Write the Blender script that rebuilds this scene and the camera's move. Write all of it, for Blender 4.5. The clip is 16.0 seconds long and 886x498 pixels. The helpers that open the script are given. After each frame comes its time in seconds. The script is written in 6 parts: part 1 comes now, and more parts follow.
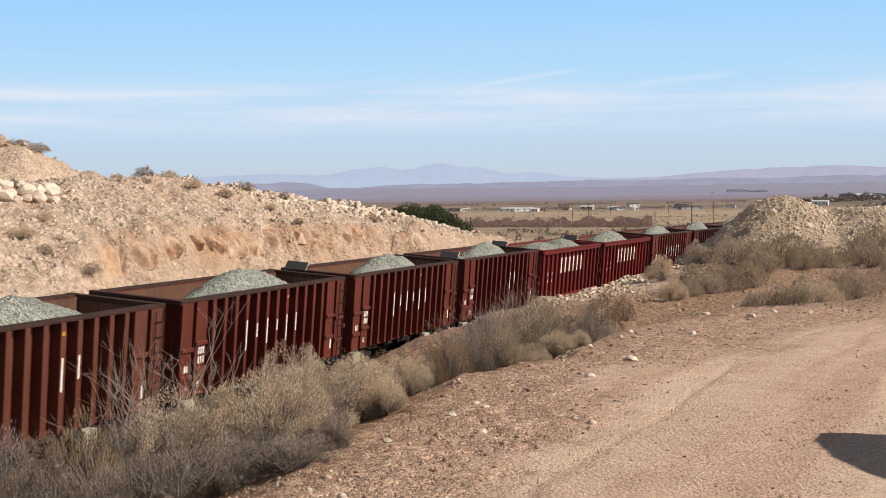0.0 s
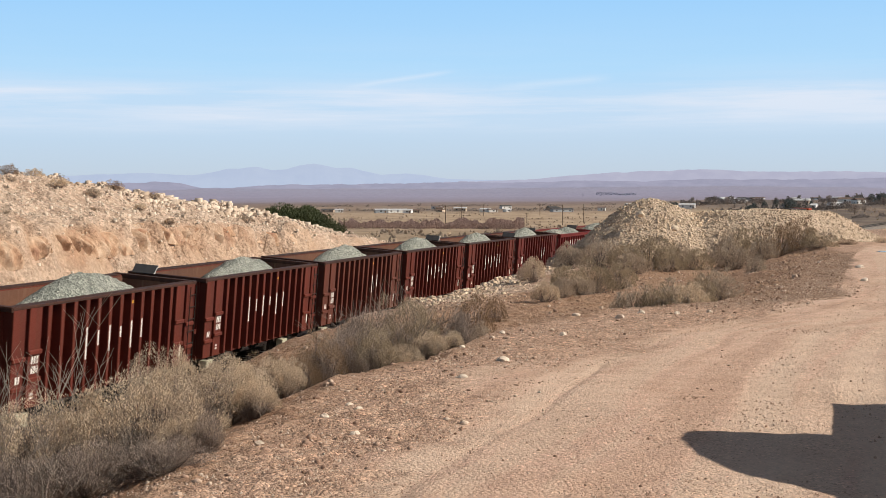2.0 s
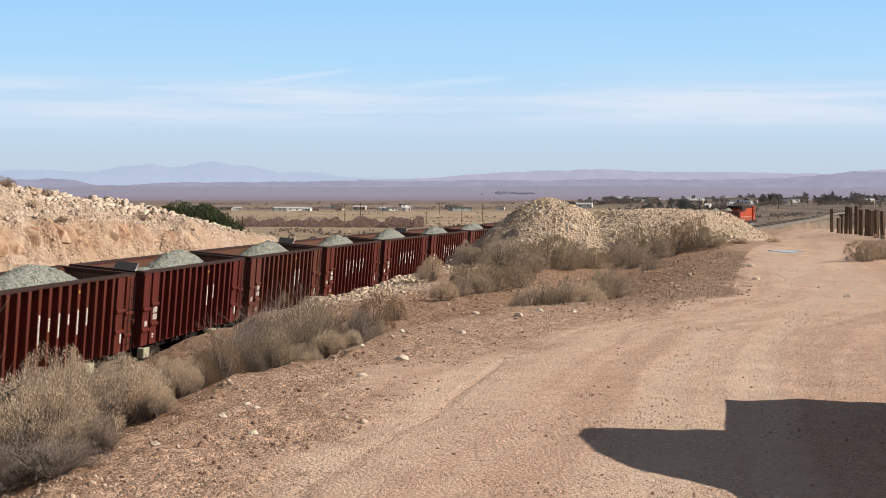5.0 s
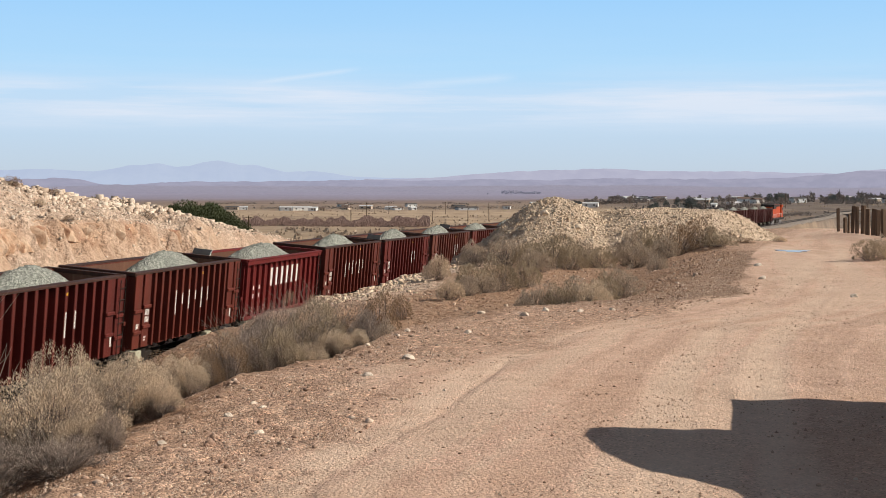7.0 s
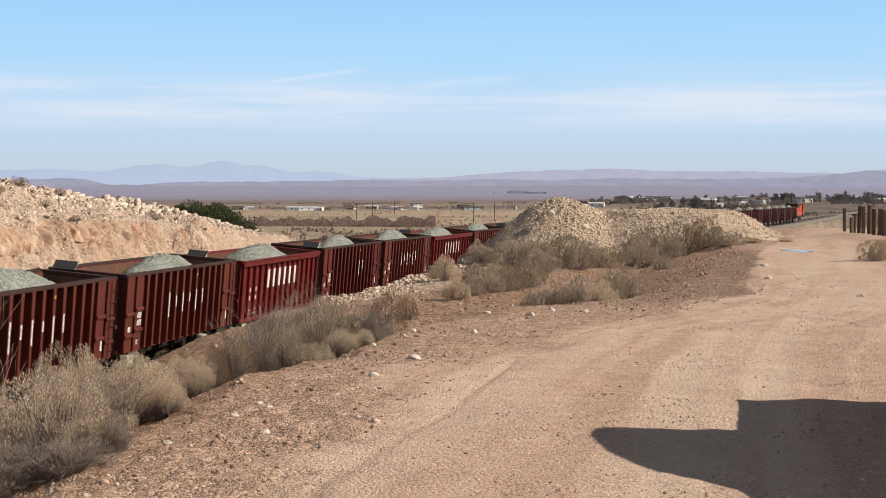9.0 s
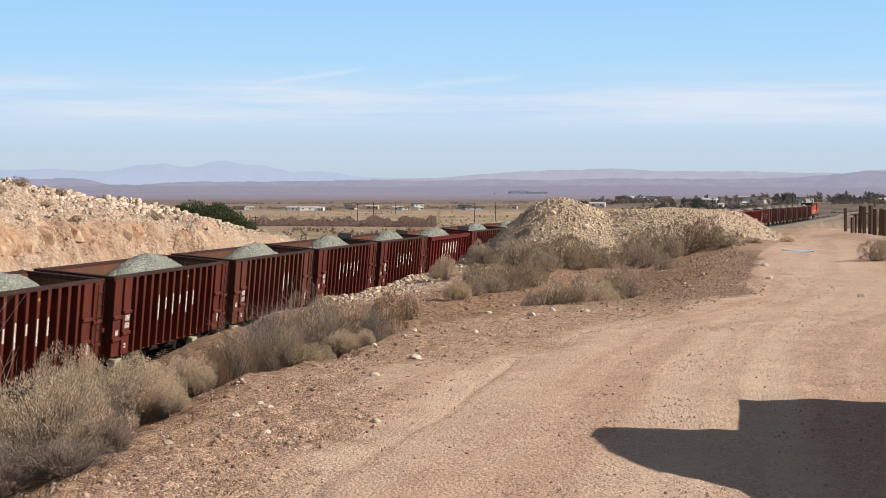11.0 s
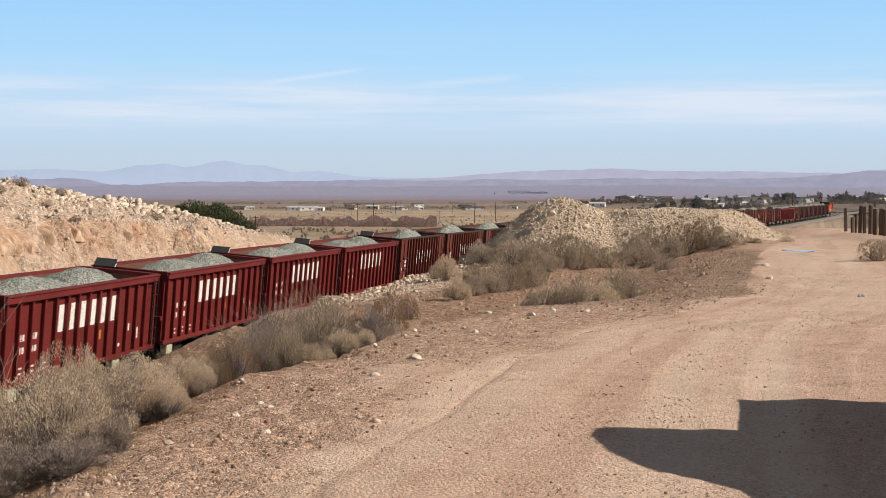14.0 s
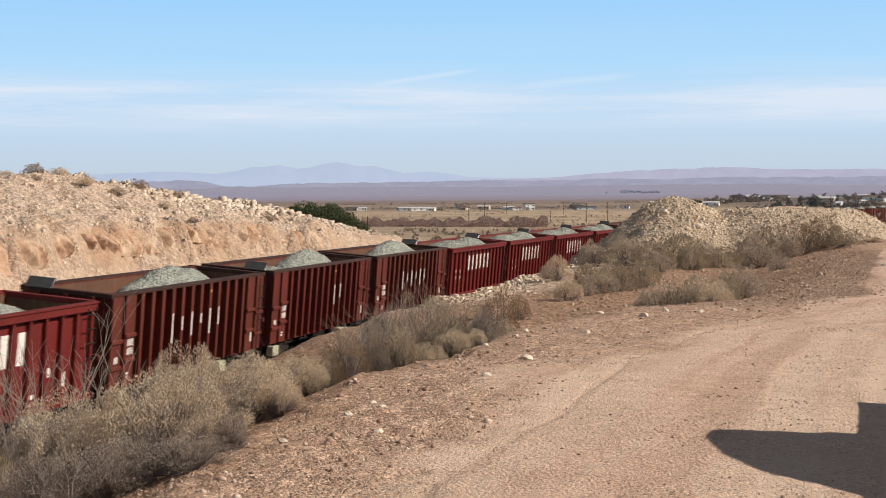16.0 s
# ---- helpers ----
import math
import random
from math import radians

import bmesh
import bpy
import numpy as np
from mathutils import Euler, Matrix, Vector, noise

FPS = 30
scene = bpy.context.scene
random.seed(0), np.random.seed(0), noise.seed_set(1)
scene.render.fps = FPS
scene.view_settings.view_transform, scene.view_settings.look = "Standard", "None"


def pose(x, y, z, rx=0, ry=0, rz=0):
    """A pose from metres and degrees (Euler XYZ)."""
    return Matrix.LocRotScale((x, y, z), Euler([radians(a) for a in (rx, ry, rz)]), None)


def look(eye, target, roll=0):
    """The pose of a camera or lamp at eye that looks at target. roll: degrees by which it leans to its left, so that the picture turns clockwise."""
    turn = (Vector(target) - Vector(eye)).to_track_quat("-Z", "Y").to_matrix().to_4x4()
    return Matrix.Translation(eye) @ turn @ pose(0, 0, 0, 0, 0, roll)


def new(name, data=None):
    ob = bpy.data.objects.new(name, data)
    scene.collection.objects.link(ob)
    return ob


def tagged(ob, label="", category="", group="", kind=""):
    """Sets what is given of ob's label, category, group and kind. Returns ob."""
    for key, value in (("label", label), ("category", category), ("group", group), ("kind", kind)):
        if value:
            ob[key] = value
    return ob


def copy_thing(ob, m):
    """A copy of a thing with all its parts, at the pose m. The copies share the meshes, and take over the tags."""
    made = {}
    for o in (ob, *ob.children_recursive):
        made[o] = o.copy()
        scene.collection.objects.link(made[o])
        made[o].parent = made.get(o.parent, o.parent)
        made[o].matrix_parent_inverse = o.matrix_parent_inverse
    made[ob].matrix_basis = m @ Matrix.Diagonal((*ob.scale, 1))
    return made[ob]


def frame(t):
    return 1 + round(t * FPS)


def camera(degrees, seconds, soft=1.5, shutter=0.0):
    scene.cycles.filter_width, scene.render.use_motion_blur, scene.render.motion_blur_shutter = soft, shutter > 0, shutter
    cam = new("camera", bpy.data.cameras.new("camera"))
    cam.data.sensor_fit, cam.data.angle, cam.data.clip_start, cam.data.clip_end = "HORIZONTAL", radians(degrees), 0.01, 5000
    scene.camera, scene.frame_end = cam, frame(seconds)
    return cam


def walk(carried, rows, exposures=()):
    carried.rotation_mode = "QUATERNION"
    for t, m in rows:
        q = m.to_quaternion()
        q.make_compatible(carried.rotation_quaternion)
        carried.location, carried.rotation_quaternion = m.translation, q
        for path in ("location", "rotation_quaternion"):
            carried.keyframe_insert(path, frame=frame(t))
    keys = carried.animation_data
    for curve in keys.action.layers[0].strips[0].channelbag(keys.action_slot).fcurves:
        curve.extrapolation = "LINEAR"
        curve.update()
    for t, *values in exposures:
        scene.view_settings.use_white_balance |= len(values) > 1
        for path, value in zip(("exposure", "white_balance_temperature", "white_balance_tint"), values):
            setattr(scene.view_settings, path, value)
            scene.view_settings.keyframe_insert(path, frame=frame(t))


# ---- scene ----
from math import sin, cos, tan, pi, atan2, hypot

# ---------------------------------------------------------------- camera
cam = camera(36.616, 16.0, soft=0.8, shutter=0.15)
EYE_Z = 2.3
# seconds, pan to the right, tilt up, roll (degrees)
PAN = (
    (0.0, -9.178, -2.191, -0.638), (0.5, -7.083, -2.201, -0.462), (1.0, -5.551, -2.198, -0.370),
    (1.5, -4.679, -2.191, -0.328), (2.0, -3.759, -2.180, -0.239), (2.5, -2.688, -2.183, -0.198),
    (3.0, -2.121, -2.183, -0.166), (3.5, -1.310, -2.189, -0.061), (4.0, -0.333, -2.202, -0.057),
    (4.2, 0.06, -2.21, -0.04), (5.2, 0.55, -2.255, 0.02),
    (6.5, 0.395, -2.273, 0.033), (7.0, 0.288, -2.273, 0.027), (7.5, 0.144, -2.273, 0.020),
    (8.0, 0.072, -2.273, 0.016), (8.5, 0.057, -2.272, 0.010), (9.0, 0.040, -2.272, 0.007),
    (11.5, 0.0, -2.273, 0.010), (12.5, 0.0, -2.273, 0.006), (14.5, -0.006, -2.274, 0.012),
    (15.0, -0.219, -2.245, 0.047), (15.5, -1.670, -2.250, -0.127), (16.0, -4.759, -2.253, -0.311),
)


def aim(pan, tilt, roll):
    a, e = radians(pan), radians(tilt)
    return look((0, 0, EYE_Z), (sin(a) * cos(e), cos(a) * cos(e), EYE_Z + sin(e)), roll)


walk(cam, [(t, aim(p, e, r)) for t, p, e, r in PAN])

# ---------------------------------------------------------------- light
SUN_AZ, SUN_EL = 97.0, 33.0
world = bpy.data.worlds.new("sky")
scene.world = world
world.use_nodes = True
wn, wl = world.node_tree.nodes, world.node_tree.links
sky = wn.new("ShaderNodeTexSky")
sky.sky_type = "NISHITA"
sky.sun_disc = False
sky.sun_elevation, sky.sun_rotation = radians(SUN_EL), radians(SUN_AZ)
sky.air_density, sky.dust_density, sky.ozone_density = 1.0, 0.6, 2.0
background = wn["Background"]
background.inputs["Strength"].default_value = 0.09
# the low sky: pale at the horizon, clear blue above, with thin cirrus
geo = wn.new("ShaderNodeTexCoord")
sep = wn.new("ShaderNodeSeparateXYZ")
wl.new(geo.outputs["Generated"], sep.inputs[0])


def world_ramp(src, *stops):
    r = wn.new("ShaderNodeValToRGB")
    e = r.color_ramp.elements
    while len(e) < len(stops):
        e.new(0.5)
    for item, (p, c) in zip(e, stops):
        item.position, item.color = p, (*(c if isinstance(c, tuple) else (c, c, c)), 1)
    wl.new(src, r.inputs[0])
    return r.outputs[0]


def world_mix(fac, a, b):
    m = wn.new("ShaderNodeMix")
    m.data_type = "RGBA"
    for socket, value in ((m.inputs[0], fac), (m.inputs[6], a), (m.inputs[7], b)):
        if isinstance(value, (tuple, float)):
            socket.default_value = value
        else:
            wl.new(value, socket)
    return m.outputs[2]


def cirrus(sx, sz, scale, seed):
    m = wn.new("ShaderNodeMapping")
    m.inputs["Scale"].default_value = (sx, sx, sz)
    m.inputs["Location"].default_value = (seed, seed * 2, seed * 3)
    m.inputs["Rotation"].default_value = (0, 0.05, 0)
    wl.new(geo.outputs["Generated"], m.inputs[0])
    n = wn.new("ShaderNodeTexNoise")
    n.inputs["Scale"].default_value, n.inputs["Detail"].default_value, n.inputs["Roughness"].default_value = scale, 6, 0.62
    wl.new(m.outputs[0], n.inputs["Vector"])
    return n.outputs[0]


GAIN = 1 / 0.09
low = world_ramp(sep.outputs["Z"], (0.0, (0.55, 0.60, 0.68)), (0.022, (0.545, 0.655, 0.77)), (0.055, (0.54, 0.71, 0.89)), (0.095, (0.44, 0.71, 0.97)), (0.17, (0.31, 0.61, 0.98)), (0.26, (0.25, 0.29, 0.35)), (0.5, (0.105, 0.11, 0.125)))
band = world_ramp(sep.outputs["Z"], (0.045, 0.0), (0.056, 0.8), (0.078, 1.0), (0.084, 0.25), (0.10, 0.08), (0.14, 0.0))
wisps = world_ramp(cirrus(1.0, 16.0, 3.2, 2.0), (0.40, 0.15), (0.62, 0.85))
mul = wn.new("ShaderNodeMath")
mul.operation = "MULTIPLY"
wl.new(band, mul.inputs[0]), wl.new(wisps, mul.inputs[1])
low = world_mix(mul.outputs[0], low, (0.78, 0.83, 0.93, 1.0))


def world_math(op, a, b=0.0, clamp=False):
    m = wn.new("ShaderNodeMath")
    m.operation, m.use_clamp = op, clamp
    for socket, value in ((m.inputs[0], a), (m.inputs[1], b)):
        if isinstance(value, (int, float)):
            socket.default_value = value
        else:
            wl.new(value, socket)
    return m.outputs[0]


def contrail(side0, side1, rise0, rise1, wide, strength):
    """A thin straight streak of cloud between two bearings (sideways and upward slopes from due ahead)."""
    side = world_math("DIVIDE", sep.outputs["X"], world_math("MAXIMUM", sep.outputs["Y"], 0.05))
    rise = world_math("DIVIDE", sep.outputs["Z"], world_math("MAXIMUM", sep.outputs["Y"], 0.05))
    slope = (rise1 - rise0) / (side1 - side0)
    off = world_math("SUBTRACT", rise, world_math("ADD", world_math("MULTIPLY", side, slope), rise0 - slope * side0))
    thin = world_math("SUBTRACT", 1.0, world_math("DIVIDE", world_math("ABSOLUTE", off), wide), True)
    along = world_math("DIVIDE", world_math("SUBTRACT", side, side0), side1 - side0)
    ends = world_math("MULTIPLY", world_ramp(along, (0.0, 0.0), (0.25, 1.0), (0.8, 1.0), (1.0, 0.0)), strength)
    return world_math("MULTIPLY", thin, ends)


low = world_mix(contrail(-0.140, -0.055, 0.0830, 0.0945, 0.0026, 0.36), low, (0.80, 0.86, 0.95, 1.0))
low = world_mix(contrail(-0.030, 0.062, 0.0815, 0.0885, 0.0040, 0.30), low, (0.80, 0.86, 0.95, 1.0))
gain = wn.new("ShaderNodeVectorMath")
gain.operation = "SCALE"
gain.inputs["Scale"].default_value = GAIN
wl.new(low, gain.inputs[0])
high = world_ramp(sep.outputs["Z"], (0.4, 0.0), (0.9, 0.12))
wl.new(world_mix(high, gain.outputs[0], sky.outputs[0]), background.inputs["Color"])
sun = new("sun", bpy.data.lights.new("sun", "SUN"))
sun.data.energy, sun.data.angle, sun.data.color = 5.0, radians(0.53), (1.0, 0.915, 0.79)
sa, se = radians(SUN_AZ), radians(SUN_EL)
sun.matrix_world = look((60 * sin(sa) * cos(se), 60 * cos(sa) * cos(se), 60 * sin(se)), (0, 0, 0))
scene.view_settings.exposure = 0.0


# ---------------------------------------------------------------- materials
class Nodes:
    """Short hand for a node material."""

    def __init__(self, name, rough=0.9, metal=0.0):
        self.mat = bpy.data.materials.new(name)
        self.mat.use_nodes = True
        self.n, self.l = self.mat.node_tree.nodes, self.mat.node_tree.links
        self.b = self.n["Principled BSDF"]
        self.b.inputs["Roughness"].default_value = rough
        self.b.inputs["Metallic"].default_value = metal
        self.b.inputs["Specular IOR Level"].default_value = 0.25

    def put(self, socket, value):
        if isinstance(value, (int, float, tuple)):
            socket.default_value = (*value, 1) if isinstance(value, tuple) and len(value) == 3 and socket.type == "RGBA" else value
        else:
            self.l.new(value, socket)

    def place(self, scale=(1, 1, 1), local=False):
        if local:
            src = self.n.new("ShaderNodeTexCoord").outputs["Object"]
        else:
            src = self.n.new("ShaderNodeNewGeometry").outputs["Position"]
        m = self.n.new("ShaderNodeMapping")
        m.inputs["Scale"].default_value = scale
        self.l.new(src, m.inputs["Vector"])
        return m.outputs[0]

    def noise(self, scale, detail=4, rough=0.6, where=None, stretch=(1, 1, 1), local=False):
        t = self.n.new("ShaderNodeTexNoise")
        t.inputs["Scale"].default_value, t.inputs["Detail"].default_value, t.inputs["Roughness"].default_value = scale, detail, rough
        self.l.new(where or self.place(stretch, local), t.inputs["Vector"])
        return t.outputs[0]

    def voronoi(self, scale, feature="F1", where=None, out="Distance"):
        t = self.n.new("ShaderNodeTexVoronoi")
        t.feature = feature
        t.inputs["Scale"].default_value = scale
        self.l.new(where or self.place(), t.inputs["Vector"])
        return t.outputs[out]

    def ramp(self, fac, *stops):
        r = self.n.new("ShaderNodeValToRGB")
        e = r.color_ramp.elements
        while len(e) < len(stops):
            e.new(0.5)
        for el, (p, c) in zip(e, stops):
            el.position, el.color = p, (*(c if isinstance(c, tuple) else (c, c, c)), 1)
        self.l.new(fac, r.inputs[0])
        return r.outputs[0]

    def mix(self, fac, a, b, kind="MIX"):
        m = self.n.new("ShaderNodeMix")
        m.data_type, m.blend_type = "RGBA", kind
        self.put(m.inputs[0], fac), self.put(m.inputs[6], a), self.put(m.inputs[7], b)
        return m.outputs[2]

    def math(self, op, a, b=0.0, clamp=False):
        m = self.n.new("ShaderNodeMath")
        m.operation, m.use_clamp = op, clamp
        self.put(m.inputs[0], a), self.put(m.inputs[1], b)
        return m.outputs[0]

    def attribute(self, name, out="Fac"):
        a = self.n.new("ShaderNodeAttribute")
        a.attribute_name = name
        return a.outputs[out]

    def random(self):
        return self.n.new("ShaderNodeObjectInfo").outputs["Random"]

    def island(self):
        return self.n.new("ShaderNodeNewGeometry").outputs["Random Per Island"]

    def bump(self, height, strength=0.5, distance=0.02):
        b = self.n.new("ShaderNodeBump")
        b.inputs["Strength"].default_value, b.inputs["Distance"].default_value = strength, distance
        self.l.new(height, b.inputs["Height"])
        self.l.new(b.outputs[0], self.b.inputs["Normal"])

    def done(self, colour, rough=None):
        self.put(self.b.inputs["Base Color"], colour)
        if rough is not None:
            self.put(self.b.inputs["Roughness"], rough)
        return self.mat


def steel_paint(name, base, dark, rust, local=True):
    """Weathered freight-car paint: faded, streaked and rusted."""
    k = Nodes(name, 0.62)
    big = k.noise(0.7, 5, 0.65, stretch=(1, 1, 0.5), local=local)
    streak = k.noise(5.0, 4, 0.6, stretch=(1.2, 1.2, 0.12), local=local)
    fine = k.noise(28, 3, 0.6, local=local)
    c = k.mix(k.ramp(big, (0.35, 0.0), (0.68, 1.0)), base, dark)
    c = k.mix(k.ramp(streak, (0.52, 0.0), (0.74, 0.75)), c, rust)
    c = k.mix(k.ramp(fine, (0.62, 0.0), (0.75, 0.6)), c, rust)
    c = k.mix(0.25, c, k.mix(k.random(), (0.5, 0.5, 0.5), (1.15, 1.05, 1.0)), "MULTIPLY")
    k.bump(fine, 0.25, 0.01)
    return k.done(c, k.ramp(fine, (0.3, 0.5), (0.7, 0.8)))


RED_PAINT = steel_paint("bright_red_paint", (0.175, 0.020, 0.018), (0.125, 0.015, 0.013), (0.085, 0.022, 0.015))
OLD_PAINT = steel_paint("old_oxide_paint", (0.15, 0.032, 0.020), (0.10, 0.022, 0.015), (0.10, 0.034, 0.021))
DUSTY_PAINT = steel_paint("dusty_brown_paint", (0.15, 0.045, 0.029), (0.10, 0.031, 0.021), (0.13, 0.055, 0.036))
DARK_PAINT = steel_paint("dark_maroon_paint", (0.075, 0.016, 0.013), (0.05, 0.012, 0.01), (0.07, 0.022, 0.016))
MAROON_PAINT = steel_paint("maroon_paint", (0.14, 0.024, 0.018), (0.09, 0.016, 0.012), (0.09, 0.027, 0.018))
RUST_INSIDE = steel_paint("rusted_steel", (0.165, 0.08, 0.052), (0.11, 0.055, 0.038), (0.20, 0.12, 0.085))
TOP_STEEL = steel_paint("rusty_top_rail_steel", (0.065, 0.028, 0.02), (0.04, 0.02, 0.015), (0.10, 0.045, 0.03))
BLACK_STEEL = steel_paint("dirty_black_steel", (0.03, 0.024, 0.02), (0.018, 0.015, 0.013), (0.06, 0.035, 0.022))


def white_paint(name, c, worn):
    k = Nodes(name, 0.7)
    wear = k.noise(9, 5, 0.7, local=True)
    return k.done(k.mix(k.ramp(wear, (0.55, 0.0), (0.72, 0.85)), c, worn))


WHITE_PAINT = white_paint("white_stencil_paint", (0.74, 0.71, 0.66), (0.35, 0.13, 0.10))
CREAM_STEEL = white_paint("cream_paint", (0.45, 0.43, 0.32), (0.2, 0.16, 0.11))
YELLOW_PAINT = white_paint("yellow_label", (0.55, 0.27, 0.03), (0.2, 0.08, 0.03))
ORANGE_PAINT = steel_paint("orange_locomotive_paint", (0.48, 0.075, 0.02), (0.38, 0.055, 0.015), (0.25, 0.05, 0.02))

k = Nodes("ballast_load", 0.95)
v = k.voronoi(17, out="Color")
c = k.ramp(k.noise(0.9, 3), (0.35, (0.27, 0.285, 0.255)), (0.7, (0.36, 0.365, 0.33)))
c = k.mix(0.75, c, k.ramp(v, (0.0, (0.1, 0.11, 0.1)), (0.45, (0.8, 0.8, 0.78)), (1.0, (1.9, 1.85, 1.75))), "MULTIPLY")
k.bump(k.voronoi(17), 1.0, 0.06)
BALLAST = k.done(c)


def stone_material(name, a, b, c3):
    k = Nodes(name, 0.95)
    n = k.noise(3.0, 6, 0.65)
    c = k.mix(k.ramp(n, (0.35, 0.0), (0.7, 1.0)), a, b)
    c = k.mix(k.ramp(k.island(), (0.55, 0.0), (1.0, 0.8)), c, c3)
    c = k.mix(0.8, c, k.ramp(k.island(), (0.0, (0.62, 0.58, 0.55)), (0.3, (1, 1, 1)), (1.0, (1.1, 1.1, 1.1))), "MULTIPLY")
    k.bump(k.noise(18, 5, 0.7), 0.6, 0.03)
    return k.done(c)


PALE_STONE = stone_material("pale_caliche_stone", (0.63, 0.49, 0.355), (0.55, 0.415, 0.295), (0.71, 0.59, 0.455))
BROWN_STONE = stone_material("mixed_gravel_stone", (0.50, 0.345, 0.255), (0.36, 0.22, 0.155), (0.70, 0.575, 0.465))
DARK_STONE = stone_material("dark_spit_stone", (0.33, 0.21, 0.15), (0.24, 0.15, 0.105), (0.55, 0.42, 0.32))
WHITE_STONE = stone_material("pale_loose_stone", (0.63, 0.505, 0.40), (0.54, 0.42, 0.325), (0.71, 0.605, 0.50))


def part(name, bm, material, parent=None, label="", smooth=False):
    me = bpy.data.meshes.new(name)
    bm.to_mesh(me)
    bm.free()
    if smooth:
        me.polygons.foreach_set("use_smooth", [True] * len(me.polygons))
    me.materials.append(material)
    ob = new(name, me)
    if parent:
        ob.parent = parent
    return tagged(ob, label)


def share(ob, parent, m=None, name=None):
    """Another part on the same mesh."""
    o = new(name or ob.name.split(".")[0], ob.data)
    o.parent = parent
    if m is not None:
        o.matrix_basis = m
    if ob.get("label"):
        tagged(o, ob["label"])
    return o


def box(bm, x0, x1, y0, y1, z0, z1, bevel=0.0):
    m = Matrix.LocRotScale(((x0 + x1) / 2, (y0 + y1) / 2, (z0 + z1) / 2), None, (abs(x1 - x0), abs(y1 - y0), abs(z1 - z0)))
    r = bmesh.ops.create_cube(bm, size=1, matrix=m)
    if bevel:
        es = list({e for v in r["verts"] for e in v.link_edges})
        bmesh.ops.bevel(bm, geom=es, offset=bevel, segments=1, affect="EDGES")
    return bm


def rod(bm, a, b, r0, r1=None, n=8):
    a, b = Vector(a), Vector(b)
    d = b - a
    m = Matrix.Translation((a + b) / 2) @ d.to_track_quat("Z", "Y").to_matrix().to_4x4()
    bmesh.ops.create_cone(bm, cap_ends=True, segments=n, radius1=r0, radius2=r0 if r1 is None else r1, depth=d.length, matrix=m)
    return bm


# ---------------------------------------------------------------- the railway line
SC = 1.06
NEAR_SIDE = 1.56                      # half the width of a car
RAIL_Z = -4.41
PITCH = 11.7976 * SC
KNOT_S = (-80, 0, 50, 100, 160, 230, 320, 420, 450)
KNOT_K = (-0.002396, 0.001627, 0.001421, 0.000742, 0.001126, -0.000918, 0.000289, -0.001178, 0.0012)
LS = np.arange(-80.0, 640.0, 1.0)
turn = np.cumsum(np.interp(LS, KNOT_S, KNOT_K))
LTH = turn - turn[80] + 0.19943
lx, ly = np.cumsum(np.sin(LTH)), np.cumsum(np.cos(LTH))
# the centre line: the cars' lit side, moved half a car to the left
LX = (lx - lx[80] - 7.9825) * SC - NEAR_SIDE * np.cos(LTH)
LY = (ly - ly[80] + 58.839) * SC + NEAR_SIDE * np.sin(LTH)
LS = LS * SC


def on_line(s):
    """Plan position and heading (clockwise from +y) at s metres along the line."""
    return float(np.interp(s, LS, LX)), float(np.interp(s, LS, LY)), float(np.interp(s, LS, LTH))


def travelled(t):
    return SC * (-2.3873 + 16.8339 * t + 0.016119 * t * t)


def to_line(x, y):
    """Distance to the right of the line, and along it, for arrays of points."""
    u, s = np.full(x.shape, 500.0), np.full(x.shape, 0.0)
    for i in range(0, len(x), 20000):
        px, py = x[i:i + 20000], y[i:i + 20000]
        j = np.argmin((px[:, None] - LX[None, ::4]) ** 2 + (py[:, None] - LY[None, ::4]) ** 2, axis=1) * 4
        j = np.minimum(j, len(LX) - 1)
        dx, dy = px - LX[j], py - LY[j]
        s[i:i + 20000] = LS[j] + dx * np.sin(LTH[j]) + dy * np.cos(LTH[j])
        u[i:i + 20000] = dx * np.cos(LTH[j]) - dy * np.sin(LTH[j])
    return u, s


# ---------------------------------------------------------------- the ground
def hash2(ix, iy, seed):
    h = (ix.astype(np.int64) * 374761393 + iy.astype(np.int64) * 668265263 + seed * 1442695041) & 0x7FFFFFFF
    h = ((h ^ (h >> 13)) * 1274126177) & 0x7FFFFFFF
    return ((h ^ (h >> 16)) & 0xFFFF) / 65535.0


def vnoise(x, y, seed=0):
    ix, iy = np.floor(x), np.floor(y)
    fx, fy = x - ix, y - iy
    fx, fy = fx * fx * (3 - 2 * fx), fy * fy * (3 - 2 * fy)
    a, b = hash2(ix, iy, seed), hash2(ix + 1, iy, seed)
    c, d = hash2(ix, iy + 1, seed), hash2(ix + 1, iy + 1, seed)
    return (a + (b - a) * fx) * (1 - fy) + (c + (d - c) * fx) * fy - 0.5


def fbm(x, y, scale, seed=0, octaves=4, gain=0.5):
    r, a, s = 0.0, 1.0, scale
    for i in range(octaves):
        r = r + a * vnoise(x * s + 17.3 * i, y * s - 9.1 * i, seed + i)
        a, s = a * gain, s * 2.03
    return r


def smooth(a, b, v):
    t = np.clip((v - a) / (b - a), 0, 1)
    return t * t * (3 - 2 * t)


